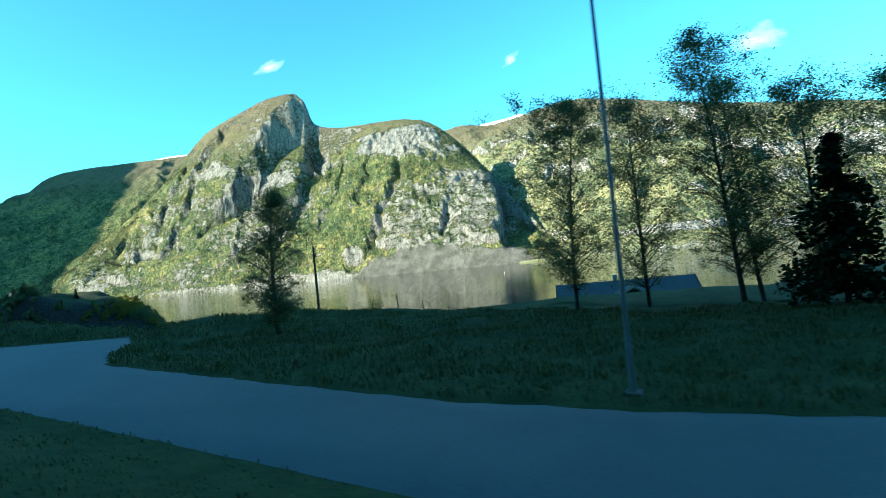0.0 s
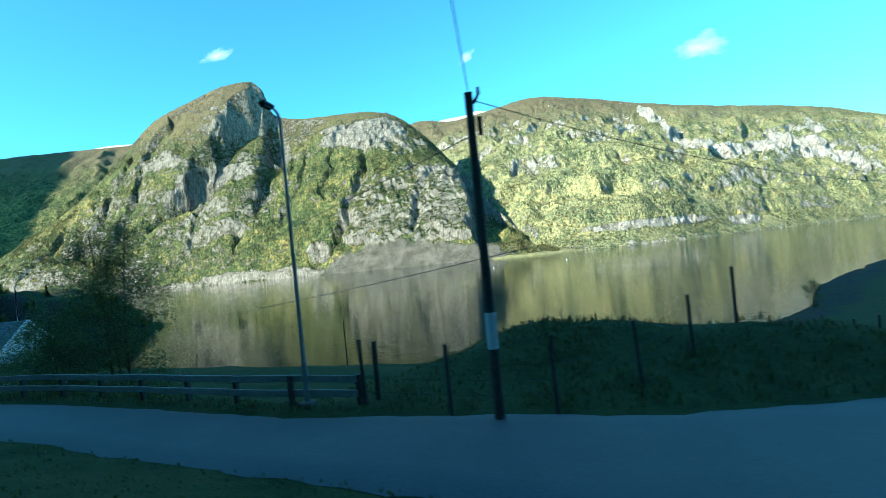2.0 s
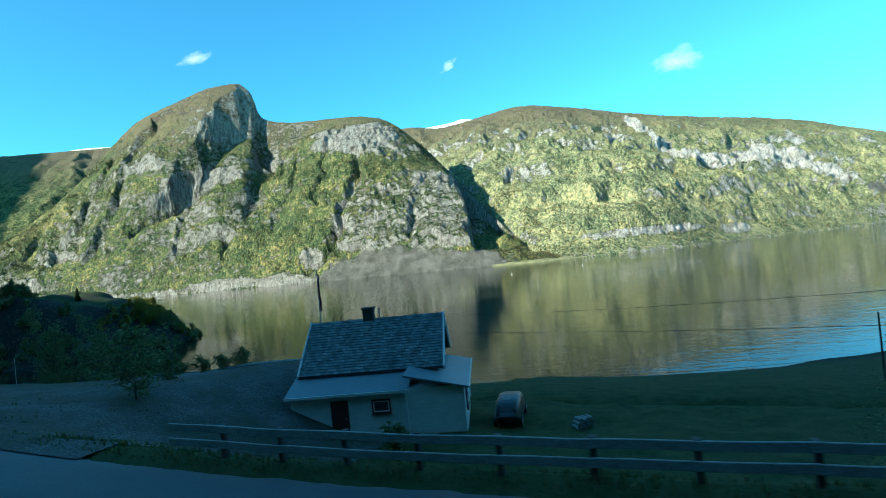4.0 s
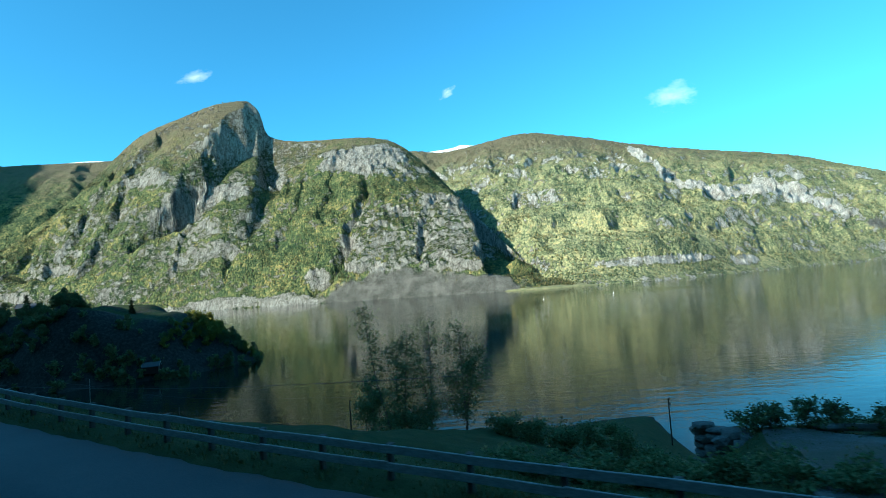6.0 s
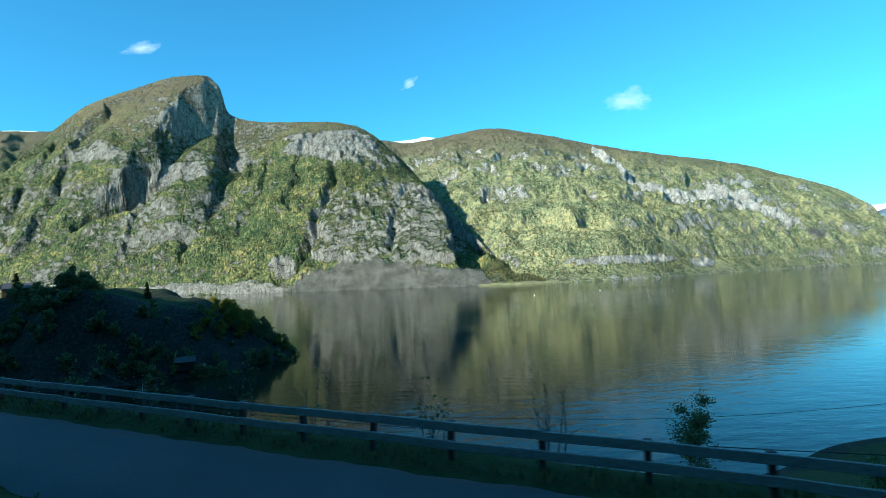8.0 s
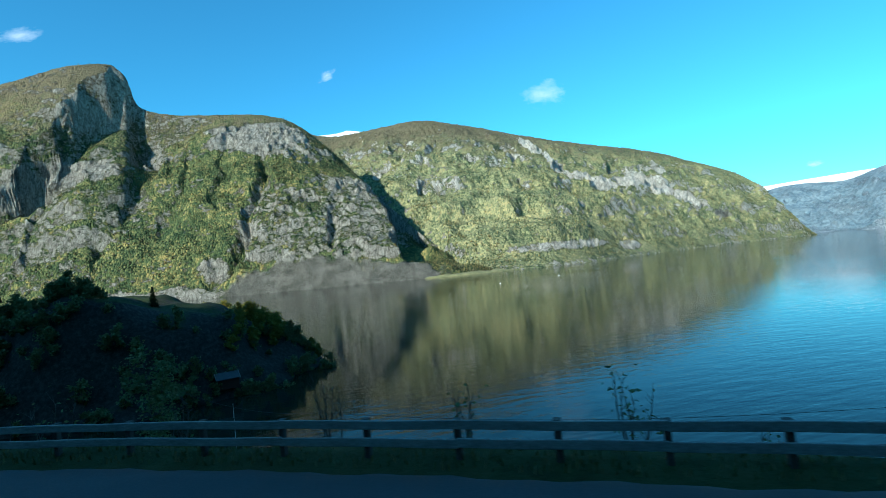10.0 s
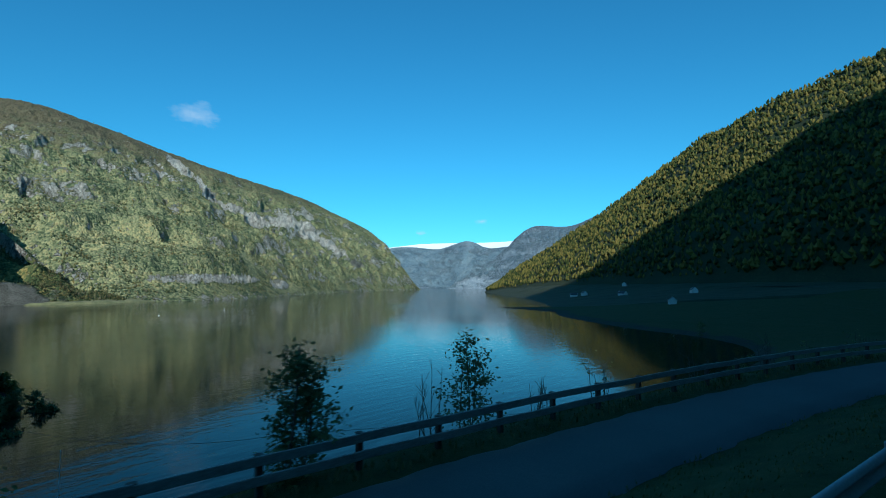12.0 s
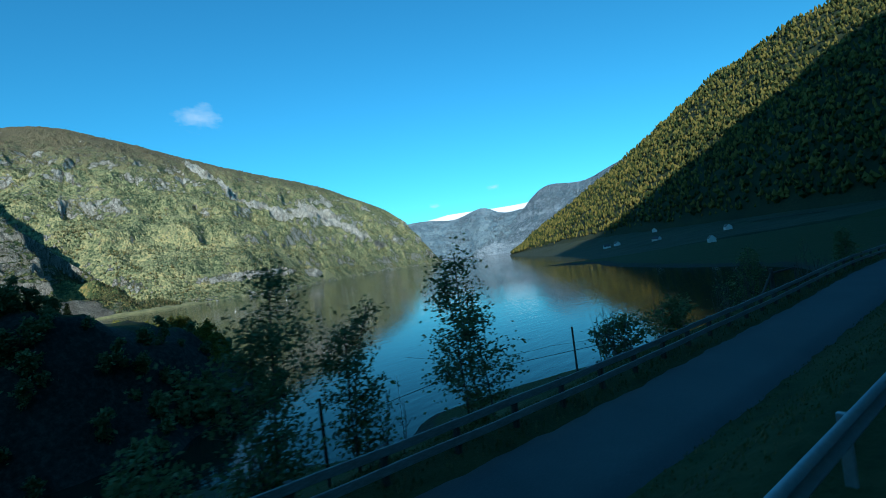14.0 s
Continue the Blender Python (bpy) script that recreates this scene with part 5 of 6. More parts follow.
def steel_rail(s0, s1):
    """A steel W-beam on posts along the main road."""
    x, y = xy(s0, 1.8)
    ob = thing("guardrail", pose(float(x), float(y), float(road_z(s0))), "galvanised steel crash barrier along the main road", "guardrail")
    inv = ob.matrix_world.inverted()
    prof = [(0, -0.155), (-0.02, -0.15), (-0.08, -0.10), (-0.08, -0.07), (0.0, -0.02), (0.0, 0.02), (-0.08, 0.07), (-0.08, 0.10), (-0.02, 0.15), (0, 0.155)]
    bm = bmesh.new()
    box(bm, (0.06, 0.12, 1.3), (0, 0.06, 0.05), bevel=0.01)
    pm = bpy.data.meshes.new("post")
    bm.to_mesh(pm)
    bm.free()
    pm.materials.append(mat_steel)
    for s in np.arange(s0, s1, 4.0):
        grid = []
        for u in np.linspace(s, s + 4.06, 5):
            for dd, h in prof:
                px, py = xy(u, 1.75 + dd)
                grid.append(inv @ Vector((float(px), float(py), float(road_z(u)) + 0.58 + h)))
        me = mesh_of("beam", [tuple(v) for v in grid], grid_faces(5, len(prof)), mat_steel, True)
        beam = new("beam", me)
        beam.parent = ob
        px, py = xy(s, 1.75)
        post = new("post", pm)
        post.parent = ob
        post.matrix_basis = inv @ pose(float(px), float(py), float(road_z(s)), 0, 0, heading(s) + 180)
    return ob


steel_rail(190, 400)


# ---- lamps, poles, cables ----
def street_lamp(m, height, label, arm=0.5):
    ob = thing("street_lamp", m, label, "street lamp", "street lamps along the side road")
    bm = bmesh.new()
    rod(bm, (0, 0, -0.2), (0, 0, 1.2), 0.085, 0.08, 12)
    rod(bm, (0, 0, 1.2), (0, 0, height - 0.25), 0.065, 0.04, 12)
    part("pole", bm, mat_lamp_pole, ob)
    bm = bmesh.new()
    branch(bm, (0, 0, height - 0.3), (0, arm * 0.55, height - 0.02), 0.035, 0.03, (0, -0.05, 0.05), 4, 8)
    part("arm", bm, mat_lamp_pole, ob)
    bm = bmesh.new()
    box(bm, (0.22, 0.46, 0.13), (0, arm * 0.55 + 0.2, height + 0.02), (8, 0, 0), bevel=0.05)
    head = part("lamp_head", bm, mat_black, ob, "dark flat lamp head")
    bm = bmesh.new()
    box(bm, (0.16, 0.32, 0.04), (0, arm * 0.55 + 0.22, height - 0.055), (8, 0, 0), bevel=0.015)
    part("lens", bm, mat_glass, head)
    bm = bmesh.new()
    box(bm, (0.4, 0.4, 0.25), (0, 0, -0.02), bevel=0.03)
    part("footing", bm, mat_stone, ob, "small concrete footing")
    return ob


def lamp_at(x, y, top, label):
    m = on_ground(x, y)
    s, d = sd_of(x, y)
    m = m @ pose(0, 0, 0, 0, 0, heading(s) - m.to_euler().z * 180 / math.pi)
    return street_lamp(m, top - m.translation.z, label)


lamp_at(2.2, 4.0, 30.5, "tall grey steel street lamp at the meadow's edge")
lamp_at(-47.7, 21.9, 28.8, "tall grey steel street lamp behind the wooden rail")
lamp_at(-117.8, 46.5, 28.3, "tall grey steel street lamp beside the gravel yard")


def utility_pole(x, y, height, label, cross=True, band=False, radius=0.12):
    ob = thing("utility_pole", on_ground(x, y), label, "utility pole", "utility poles")
    bm = bmesh.new()
    rod(bm, (0, 0, -0.3), (0, 0, height), radius, radius * 0.75, 12)
    part("pole", bm, mat_post_wood, ob)
    if cross:
        bm = bmesh.new()
        rod(bm, (0.1, 0, height - 0.25), (0.22, 0, height - 0.05), 0.035, 0.03, 8)
        rod(bm, (0.22, 0, height - 0.05), (0.22, 0, height + 0.1), 0.045, 0.03, 8)
        part("insulator", bm, mat_black, ob)
        bm = bmesh.new()
        box(bm, (0.10, 0.16, 0.4), (0.19, 0, height - 0.75), bevel=0.02)
        part("junction_box", bm, mat_black, ob)
    if band:
        bm = bmesh.new()
        rod(bm, (0, 0, 1.55), (0, 0, 2.35), radius * 1.04, radius * 1.03, 14)
        notice = part("notice", bm, mat_sign, ob, "pale paper notice wrapped round the pole")
        bm = bmesh.new()
        for k in range(5):
            box(bm, (0.012, 0.12, 0.025), (radius * 1.05, 0, 2.22 - 0.11 * k))
        part("writing", bm, mat_black, notice)
    return ob


utility_pole(-42.6, 19.6, 7.2, "dark tarred wooden pole with a pale notice", band=True)
utility_pole(-18.2, 33.7, 6.2, "dark wooden pole on the meadow bank")
utility_pole(-40.5, 66.3, 4.0, "short dark wooden pole on the lower meadow", cross=False, radius=0.09)
utility_pole(-57.0, 60.0, 5.0, "thin dark wooden pole on the lower meadow", cross=False, radius=0.08)
utility_pole(-33.0, 68.0, 3.2, "short thin wooden pole near the shore", cross=False, radius=0.06)
utility_pole(-101.0, 108.0, 6.0, "wooden pole among bushes by the shore", cross=True, radius=0.10)


def cable(points, label, sag=0.8, r=0.012):
    """A hanging cable between poles."""
    bm = bmesh.new()
    pts = [Vector(points[0])]
    for a, b in zip(points, points[1:]):
        pts += [Vector(a).lerp(Vector(b), t) - Vector((0, 0, sag * 4 * t * (1 - t))) for t in np.linspace(0, 1, 15)[1:]]
    tube(bm, pts, [r] * len(pts), 5)
    ob = part("cable", bm, mat_black)
    return tagged(ob, label, "cable")


cable([(-42.6, 19.6, 28.0), tuple(float(v) for v in xy(40.7, -18)) + (34.0,)], "thin black overhead cable crossing the road", 0.6)
cable([(-42.6, 19.6, 27.0), (-88.3, 56.5, 21.6)], "thin black cable to the white house", 1.2)
cable([(-41.5, 21.0, 24.4), (-87.8, 55.5, 20.6)], "second thin black cable to the white house", 0.9)
cable([(-18.2, 33.7, 25.6), (-42.6, 19.6, 27.8)], "thin black overhead cable above the bank", 1.0)
cable([(40, 60, 26), (-18.2, 33.7, 25.4)], "thin black overhead cable behind the trees", 1.0)
cable([(60, 95, 17.5), (-40.5, 66.3, 16.5), (-57.0, 60.0, 15.5), (-95, 70, 15.0)], "thin black cable over the lower meadow", 0.8)
cable([(-90, 112, 14), (-101.0, 108.0, 13.5), (-150, 118, 10), (-205, 150, 9.5), (-225, 165, 12)], "thin black cable along the shore", 1.2, 0.025)
for s0, s1, h in ((150, 215, 0), (215, 290, 0), (290, 330, 0)):
    (xa, ya), (xb, yb) = xy(s0, 24), xy(s1, 24)
    cable([(float(xa), float(ya), float(ground(s0, 24)) + 3.2), (float(xb), float(yb), float(ground(s1, 24)) + 3.2)], "thin black cable on posts below the rail", 0.7, 0.02)


# ---- fences ----
def fence(points, step, label, height=1.6):
    """Round wooden posts with three thin wires."""
    p = spline([(x, y, 0) for x, y in points], 200)
    run = np.concatenate([[0], np.cumsum(np.linalg.norm(np.diff(p, axis=0), axis=1))])
    x0, y0 = points[0]
    ob = thing("fence", on_ground(x0, y0), label, "fence")
    inv = ob.matrix_world.inverted()
    bm = bmesh.new()
    rod(bm, (0, 0, -0.3), (0, 0, height), 0.055, 0.05, 9)
    me = bpy.data.meshes.new("post")
    bm.to_mesh(me)
    bm.free()
    me.materials.append(mat_post_wood)
    tops = []
    for a in np.arange(0, run[-1], step):
        x, y = float(np.interp(a, run, p[:, 0])), float(np.interp(a, run, p[:, 1]))
        m = on_ground(x, y)
        post = new("post", me)
        post.parent = ob
        post.matrix_basis = inv @ m @ pose(0, 0, rng.uniform(-0.12, 0.12), rng.normal(0, 2.5), rng.normal(0, 2.5), 0)
        tops.append(m.translation.copy())
    for h in (0.35, 0.7, 1.05):
        bm = bmesh.new()
        for a, b in zip(tops, tops[1:]):
            rod(bm, inv @ (a + Vector((0.05, -0.05, h))), inv @ (b + Vector((0.05, -0.05, h))), 0.005, 0.005, 4)
        part("wire", bm, mat_black, ob)
    return ob


fence([(-46.0, 21.5), (-41.1, 20.0), (-36.1, 23.5), (-28.0, 30.0), (-20.0, 36.0), (-10, 41), (2, 46)], 2.5, "weathered wire fence of wooden posts along the bank")
fence([(-14, 82), (-6, 85), (4, 88)], 2.2, "short wire fence on the lower meadow")


def rail_gate():
    """Rough braced timbers standing beyond the rail."""
    m = put(277.2, 10.6)
    ob = thing("timber_frame", m, "rough dark timber frame with a diagonal brace", "fence")
    bm = bmesh.new()
    rod(bm, (0, 0, -0.4), (0, 0, 1.75), 0.12, 0.11, 10)
    part("post", bm, mat_post_wood, ob)
    bm = bmesh.new()
    rod(bm, (-3.6, 0.1, -0.2), (-3.6, 0.1, 1.55), 0.07, 0.06, 9)
    part("post", bm, mat_post_wood, ob)
    bm = bmesh.new()
    rod(bm, (0, 0.05, 1.5), (-3.7, 0.12, 1.42), 0.07, 0.06, 9)
    part("bar", bm, mat_post_wood, ob)
    bm = bmesh.new()
    rod(bm, (0, 0, 1.5), (1.9, -0.1, 0.2), 0.06, 0.06, 9)
    part("brace", bm, mat_post_wood, ob)
    return ob


rail_gate()
for s, d in ((287.5, 16.5), (302.5, 14.5), (204, 26), (182, 30), (165, 33)):
    ob = thing("fence_post", put(s, d), "single thin dark wooden post below the rail", "fence post", "single posts below the rail")
    bm = bmesh.new()
    rod(bm, (0, 0, -0.3), (0, 0, 2.6), 0.06, 0.05, 9)
    part("post", bm, mat_post_wood, ob)


# ---- snow stakes and road sign ----
def snow_stake(s):
    ob = thing("snow_stake", put(s, 2.15), "slim red plastic snow stake at the road's edge", "snow stake", "snow stakes along the road")
    bm = bmesh.new()
    rod(bm, (0, 0, -0.2), (0, 0, 2.35), 0.028, 0.022, 10)
    part("stick", bm, mat_red_stake, ob)
    bm = bmesh.new()
    rod(bm, (0, 0, 1.35), (0, 0, 1.45), 0.030, 0.030, 10)
    part("reflector", bm, mat_reflector, ob, "white reflective band")


for s in (122.2, 181.0, 235.8, 287.1):
    snow_stake(s)


def arrow_sign():
    m = put(34.5, 5.5, 180)
    ob = thing("arrow_sign", m, "small white arrow-shaped road sign on a grey post", "road sign")
    bm = bmesh.new()
    rod(bm, (0, 0, -0.3), (0, 0, 3.08), 0.035, 0.035, 10)
    part("post", bm, mat_lamp_pole, ob)
    bm = bmesh.new()
    shape = [(-0.30, 0), (-0.20, 0.11), (0.27, 0.11), (0.27, -0.11), (-0.20, -0.11)]
    top = [bm.verts.new((-x, 0.05, 2.98 + z)) for x, z in shape]
    low = [bm.verts.new((-x, 0.07, 2.98 + z)) for x, z in shape]
    bm.faces.new(top)
    bm.faces.new(low[::-1])
    for k in range(5):
        bm.faces.new((top[k], low[k], low[(k + 1) % 5], top[(k + 1) % 5]))
    bmesh.ops.recalc_face_normals(bm, faces=bm.faces)
    plate = part("plate", bm, mat_sign, ob, "white arrow plate")
    bm = bmesh.new()
    box(bm, (0.16, 0.006, 0.05), (-0.10, 0.076, 2.99))
    box(bm, (0.16, 0.006, 0.05), (-0.10, 0.044, 2.99))
    part("writing", bm, mat_black, plate)


arrow_sign()


# ---- boulders along the verge ----
def boulder(m, size, label, group):
    bm = bmesh.new()
    bmesh.ops.create_icosphere(bm, subdivisions=3, radius=1.0)
    co = np.array([v.co[:] for v in bm.verts])
    k = 1 + 0.28 * fbm(co + rng.uniform(0, 90, 3), 1.1, 3)
    for v, f in zip(bm.verts, k):
        v.co *= float(f)
        v.co = Vector((v.co.x * size[0], v.co.y * size[1], v.co.z * size[2] + size[2] * 0.55))
    ob = part("boulder", bm, mat_boulder)
    ob.matrix_world = m
    return tagged(ob, label, "boulder", group)


for x, y, k in ((-65.4, 23.2, 0.74), (-73.6, 27.0, 0.9), (-77.6, 28.4, 0.95), (-80.4, 28.6, 0.7), (-83.0, 28.9, 0.7), (-84.0, 27.8, 0.6), (-68.2, 22.6, 0.4), (-88.0, 29.4, 0.6)):
    boulder(on_ground(x, y, rng.uniform(0, 90)), (k * 0.75, k * 0.6, k * 0.72), "dark boulder on the grass verge", "boulders along the verge")


for x, y, k in ((-60.6, 28.6, 0.16), (-61.4, 28.9, 0.12), (-66.8, 31.2, 0.14), (-69.2, 31.9, 0.13)):
    ob = boulder(on_ground(x, y, rng.uniform(0, 90)), (k * 1.3, k, k * 0.8), "small pale stone in the grass behind the rail", "pale stones")
    ob.data.materials[0] = mat_pale_stone


def firewood(m):
    """A low heap of split logs."""
    ob = thing("firewood_pile", m, "low heap of split firewood beside the house", "firewood")
    for k in range(14):
        bm = bmesh.new()
        row, col = divmod(k, 5)
        x, z = (col - 2) * 0.22 + 0.11 * row + rng.normal(0, 0.02), 0.11 + 0.19 * row
        rod(bm, (x, -0.3 + rng.normal(0, 0.04), z), (x + rng.normal(0, 0.03), 0.3 + rng.normal(0, 0.04), z), 0.105, 0.095, 7)
        part("log", bm, mat_grey_wood, ob)


def end_post(s, d):
    ob = thing("fence_post", put(s, d), "tall dark post at the end of the wooden rail", "fence post")
    bm = bmesh.new()
    rod(bm, (0, 0, -0.3), (0, 0, 1.55), 0.075, 0.07, 10)
    part("post", bm, mat_post_wood, ob)


firewood(on_ground(-80.6, 51.6, 20))
end_post(53.2, float(rail_line(53.2)) + 0.35)


# ---- houses ----
def clad(bm, x0, x1, z0, z1, y, axis="x", face=-1, step=0.17):
    """Lapped boards on a wall from x0 to x1; axis y swaps x and y."""
    n = max(1, int(round((z1 - z0) / step)))
    h = (z1 - z0) / n
    for k in range(n):
        z = z0 + (k + 0.5) * h
        tilt = 5 * face
        if axis == "x":
            box(bm, (x1 - x0, 0.03, h * 1.06), ((x0 + x1) / 2, y + 0.012 * face, z), (tilt, 0, 0))
        else:
            box(bm, (0.03, x1 - x0, h * 1.06), (y + 0.012 * face, (x0 + x1) / 2, z), (0, -tilt, 0))


def window(parent, at, width, height, turn, trim=mat_red_trim, panes=2):
    """A casement window with trim, white sashes, glass and sill, facing -y before it is turned."""
    base = pose(*at, 0, 0, turn)

    def made(name, boxes, mat, over):
        bm = bmesh.new()
        for size, p in boxes:
            box(bm, size, p, bevel=0.006)
        bm.transform(base)
        return part(name, bm, mat, over)

    w, h = width, height
    win = made("window", [((0.10, 0.07, h + 0.2), (-w / 2 - 0.05, -0.05, 0)), ((0.10, 0.07, h + 0.2), (w / 2 + 0.05, -0.05, 0)), ((w, 0.07, 0.1), (0, -0.05, h / 2 + 0.05)), ((w, 0.07, 0.1), (0, -0.05, -h / 2 - 0.05))], trim, parent)
    bars = [((0.05, 0.05, h), (-w / 2 + 0.025, -0.04, 0)), ((0.05, 0.05, h), (w / 2 - 0.025, -0.04, 0)), ((w, 0.05, 0.05), (0, -0.04, h / 2 - 0.025)), ((w, 0.05, 0.05), (0, -0.04, -h / 2 + 0.025))]
    bars += [((0.05, 0.05, h), (-w / 2 + w * k / panes, -0.04, 0)) for k in range(1, panes)]
    made("sash", bars, mat_trim, win)
    for k in range(panes):
        made("pane", [((w / panes - 0.04, 0.012, h - 0.06), (-w / 2 + w * (k + 0.5) / panes, -0.03, 0))], mat_glass, win)
    made("sill", [((w + 0.24, 0.12, 0.04), (0, -0.08, -h / 2 - 0.12))], trim, win)
    return win


def roof_tiles(x0, x1, low, high, side, tile=0.27, mat=mat_slate):
    """Overlapping slates on one slope, from the eave (y, z) to the ridge (y, z), as one mesh."""
    (y0, z0), (y1, z1) = low, high
    run = math.hypot(y1 - y0, z1 - z0)
    rows, cols = int(run / (tile * 0.8)), int((x1 - x0) / tile)
    verts, faces = [], []
    nrm = np.array([0, -(z1 - z0), (y1 - y0)]) / run
    nrm = nrm if nrm[2] > 0 else -nrm
    for r in range(rows):
        for c in range(cols + 1):
            xa = x0 + (c - 0.5 * (r % 2)) * tile
            xb = min(xa + tile * 0.97, x1 + 0.02)
            xa = max(xa, x0 - 0.02)
            if xb - xa < 0.06:
                continue
            t0, t1 = r / rows, min(1.0, (r + 1.25) / rows)
            jit = rng.uniform(-0.006, 0.010)
            a = np.array([xa, y0 + (y1 - y0) * t0, z0 + (z1 - z0) * t0]) + nrm * (0.050 + jit)
            b = np.array([xb, y0 + (y1 - y0) * t0, z0 + (z1 - z0) * t0]) + nrm * (0.050 + rng.uniform(-0.006, 0.010))
            cc = np.array([xb, y0 + (y1 - y0) * t1, z0 + (z1 - z0) * t1]) + nrm * 0.02
            dd = np.array([xa, y0 + (y1 - y0) * t1, z0 + (z1 - z0) * t1]) + nrm * 0.02
            i = len(verts)
            verts += [a, b, cc, dd, a - nrm * 0.03, b - nrm * 0.03]
            faces += [(i, i + 1, i + 2, i + 3), (i + 4, i + 5, i + 1, i)]
    return mesh_of("tiles", np.array(verts), np.array(faces), mat)


def gable_house(name, m, length, width, wall_h, ridge_h, label, category="house", wall=mat_white_wood, roof=mat_slate, trim=mat_trim, tiles=True, group="", boards=True, over=0.35):
    """A house with x along the ridge from -length to 0, the ridge at y = 0. Returns the thing."""
    ob = thing(name, m, label, category, group)
    w = width / 2
    bm = bmesh.new()
    vs = [bm.verts.new(p) for p in ((0, -w, -0.6), (0, w, -0.6), (0, w, wall_h), (0, 0, ridge_h - 0.08), (0, -w, wall_h), (-length, -w, -0.6), (-length, w, -0.6), (-length, w, wall_h), (-length, 0, ridge_h - 0.08), (-length, -w, wall_h))]
    for f in ((0, 1, 2, 3, 4), (9, 8, 7, 6, 5), (0, 4, 9, 5), (1, 6, 7, 2), (0, 5, 6, 1), (4, 3, 8, 9), (3, 2, 7, 8)):
        bm.faces.new([vs[k] for k in f])
    if boards:
        clad(bm, -length, 0, 0, wall_h, -w, "x", -1)
        for k in range(int(ridge_h / 0.17)):
            z = (k + 0.5) * 0.17
            half = w if z < wall_h else w * (ridge_h - 0.15 - z) / (ridge_h - wall_h)
            if half > 0.1:
                box(bm, (0.03, half * 2, 0.18), (0.012, 0, z), (0, 5, 0))
                box(bm, (0.03, half * 2, 0.18), (-length - 0.012, 0, z), (0, -5, 0))
    part("wall", bm, wall, ob, "white lapped board walls" if wall is mat_white_wood else "")
    drop = (ridge_h - wall_h) / w * over
    for side in (-1, 1):
        bm = bmesh.new()
        p = [(-length - over, side * (w + over), wall_h - drop), (over, side * (w + over), wall_h - drop), (over, 0, ridge_h), (-length - over, 0, ridge_h)]
        up = [bm.verts.new(Vector(q) + Vector((0, 0, 0.06))) for q in p]
        dn = [bm.verts.new(Vector(q) - Vector((0, 0, 0.08))) for q in p]
        bm.faces.new(up)
        bm.faces.new(dn[::-1])
        for k in range(4):
            bm.faces.new((up[k], dn[k], dn[(k + 1) % 4], up[(k + 1) % 4]))
        bmesh.ops.recalc_face_normals(bm, faces=bm.faces)
        r = part("roof", bm, mat_dark_roof if tiles else roof, ob)
        if tiles:
            t = new("tiles", roof_tiles(-length - over, over, (side * (w + over), wall_h - drop + 0.06), (0, ridge_h + 0.06), side, mat=roof))
            t.parent = r
            tagged(t, "grey slate tiles", kind="stuff")
        for x in (over + 0.02, -length - over - 0.02):
            bm = bmesh.new()
            a, b = Vector((x, side * (w + over), wall_h - drop)), Vector((x, 0, ridge_h))
            mid = (a + b) / 2
            ang = math.degrees(math.atan2(b.z - a.z, abs(b.y - a.y)))
            box(bm, (0.09, (b - a).length + 0.05, 0.27), (mid.x, mid.y, mid.z + 0.03), (-side * ang, 0, 0), bevel=0.008)
            part("bargeboard", bm, trim, ob)
    return ob


# the white house below the rail
house_turn = -3.3
hx, hy, house_z = -88.2, 56.5, 15.8
HL, HW, HE, HR = 8.1, 5.9, 3.4, 5.9
H = gable_house("house", pose(hx, hy, house_z, 0, 0, house_turn), HL, HW, HE, HR, "white wooden house with a slate roof and a low porch")


def boxed_wall(name, size, at, parent, boards):
    bm = box(bmesh.new(), size, at)
    wall = part(name, bm, mat_white_wood, parent)
    bm = bmesh.new()
    for args in boards:
        clad(bm, *args)
    tagged(part("cladding", bm, mat_white_wood, wall), "white lapped boards", kind="stuff")
    return wall


boxed_wall("porch_wall", (6.8, 2.0, 3.1), (-5.0, -3.9, 0.85), H, [(-8.4, -1.6, 0, 2.3, -4.9, "x", -1), (-4.9, -2.9, 0, 2.3, -8.4, "y", -1)])


def lean_to(corners, parent, name="porch_roof"):
    bm = bmesh.new()
    up = [bm.verts.new(Vector(q) + Vector((0, 0, 0.05))) for q in corners]
    dn = [bm.verts.new(Vector(q) - Vector((0, 0, 0.05))) for q in corners]
    bm.faces.new(up)
    bm.faces.new(dn[::-1])
    for k in range(4):
        bm.faces.new((up[k], dn[k], dn[(k + 1) % 4], up[(k + 1) % 4]))
    bmesh.ops.recalc_face_normals(bm, faces=bm.faces)
    r = part(name, bm, mat_sheet, parent, "pale blue-grey sheet roof")
    bm = bmesh.new()
    a, b = Vector(corners[0]), Vector(corners[1])
    d = (b - a).normalized()
    box(bm, ((b - a).length, 0.05, 0.16), tuple((a + b) / 2), (0, -math.degrees(math.asin(d.z)), math.degrees(math.atan2(d.y, d.x))), bevel=0.008)
    part("fascia", bm, mat_trim, r)
    return r


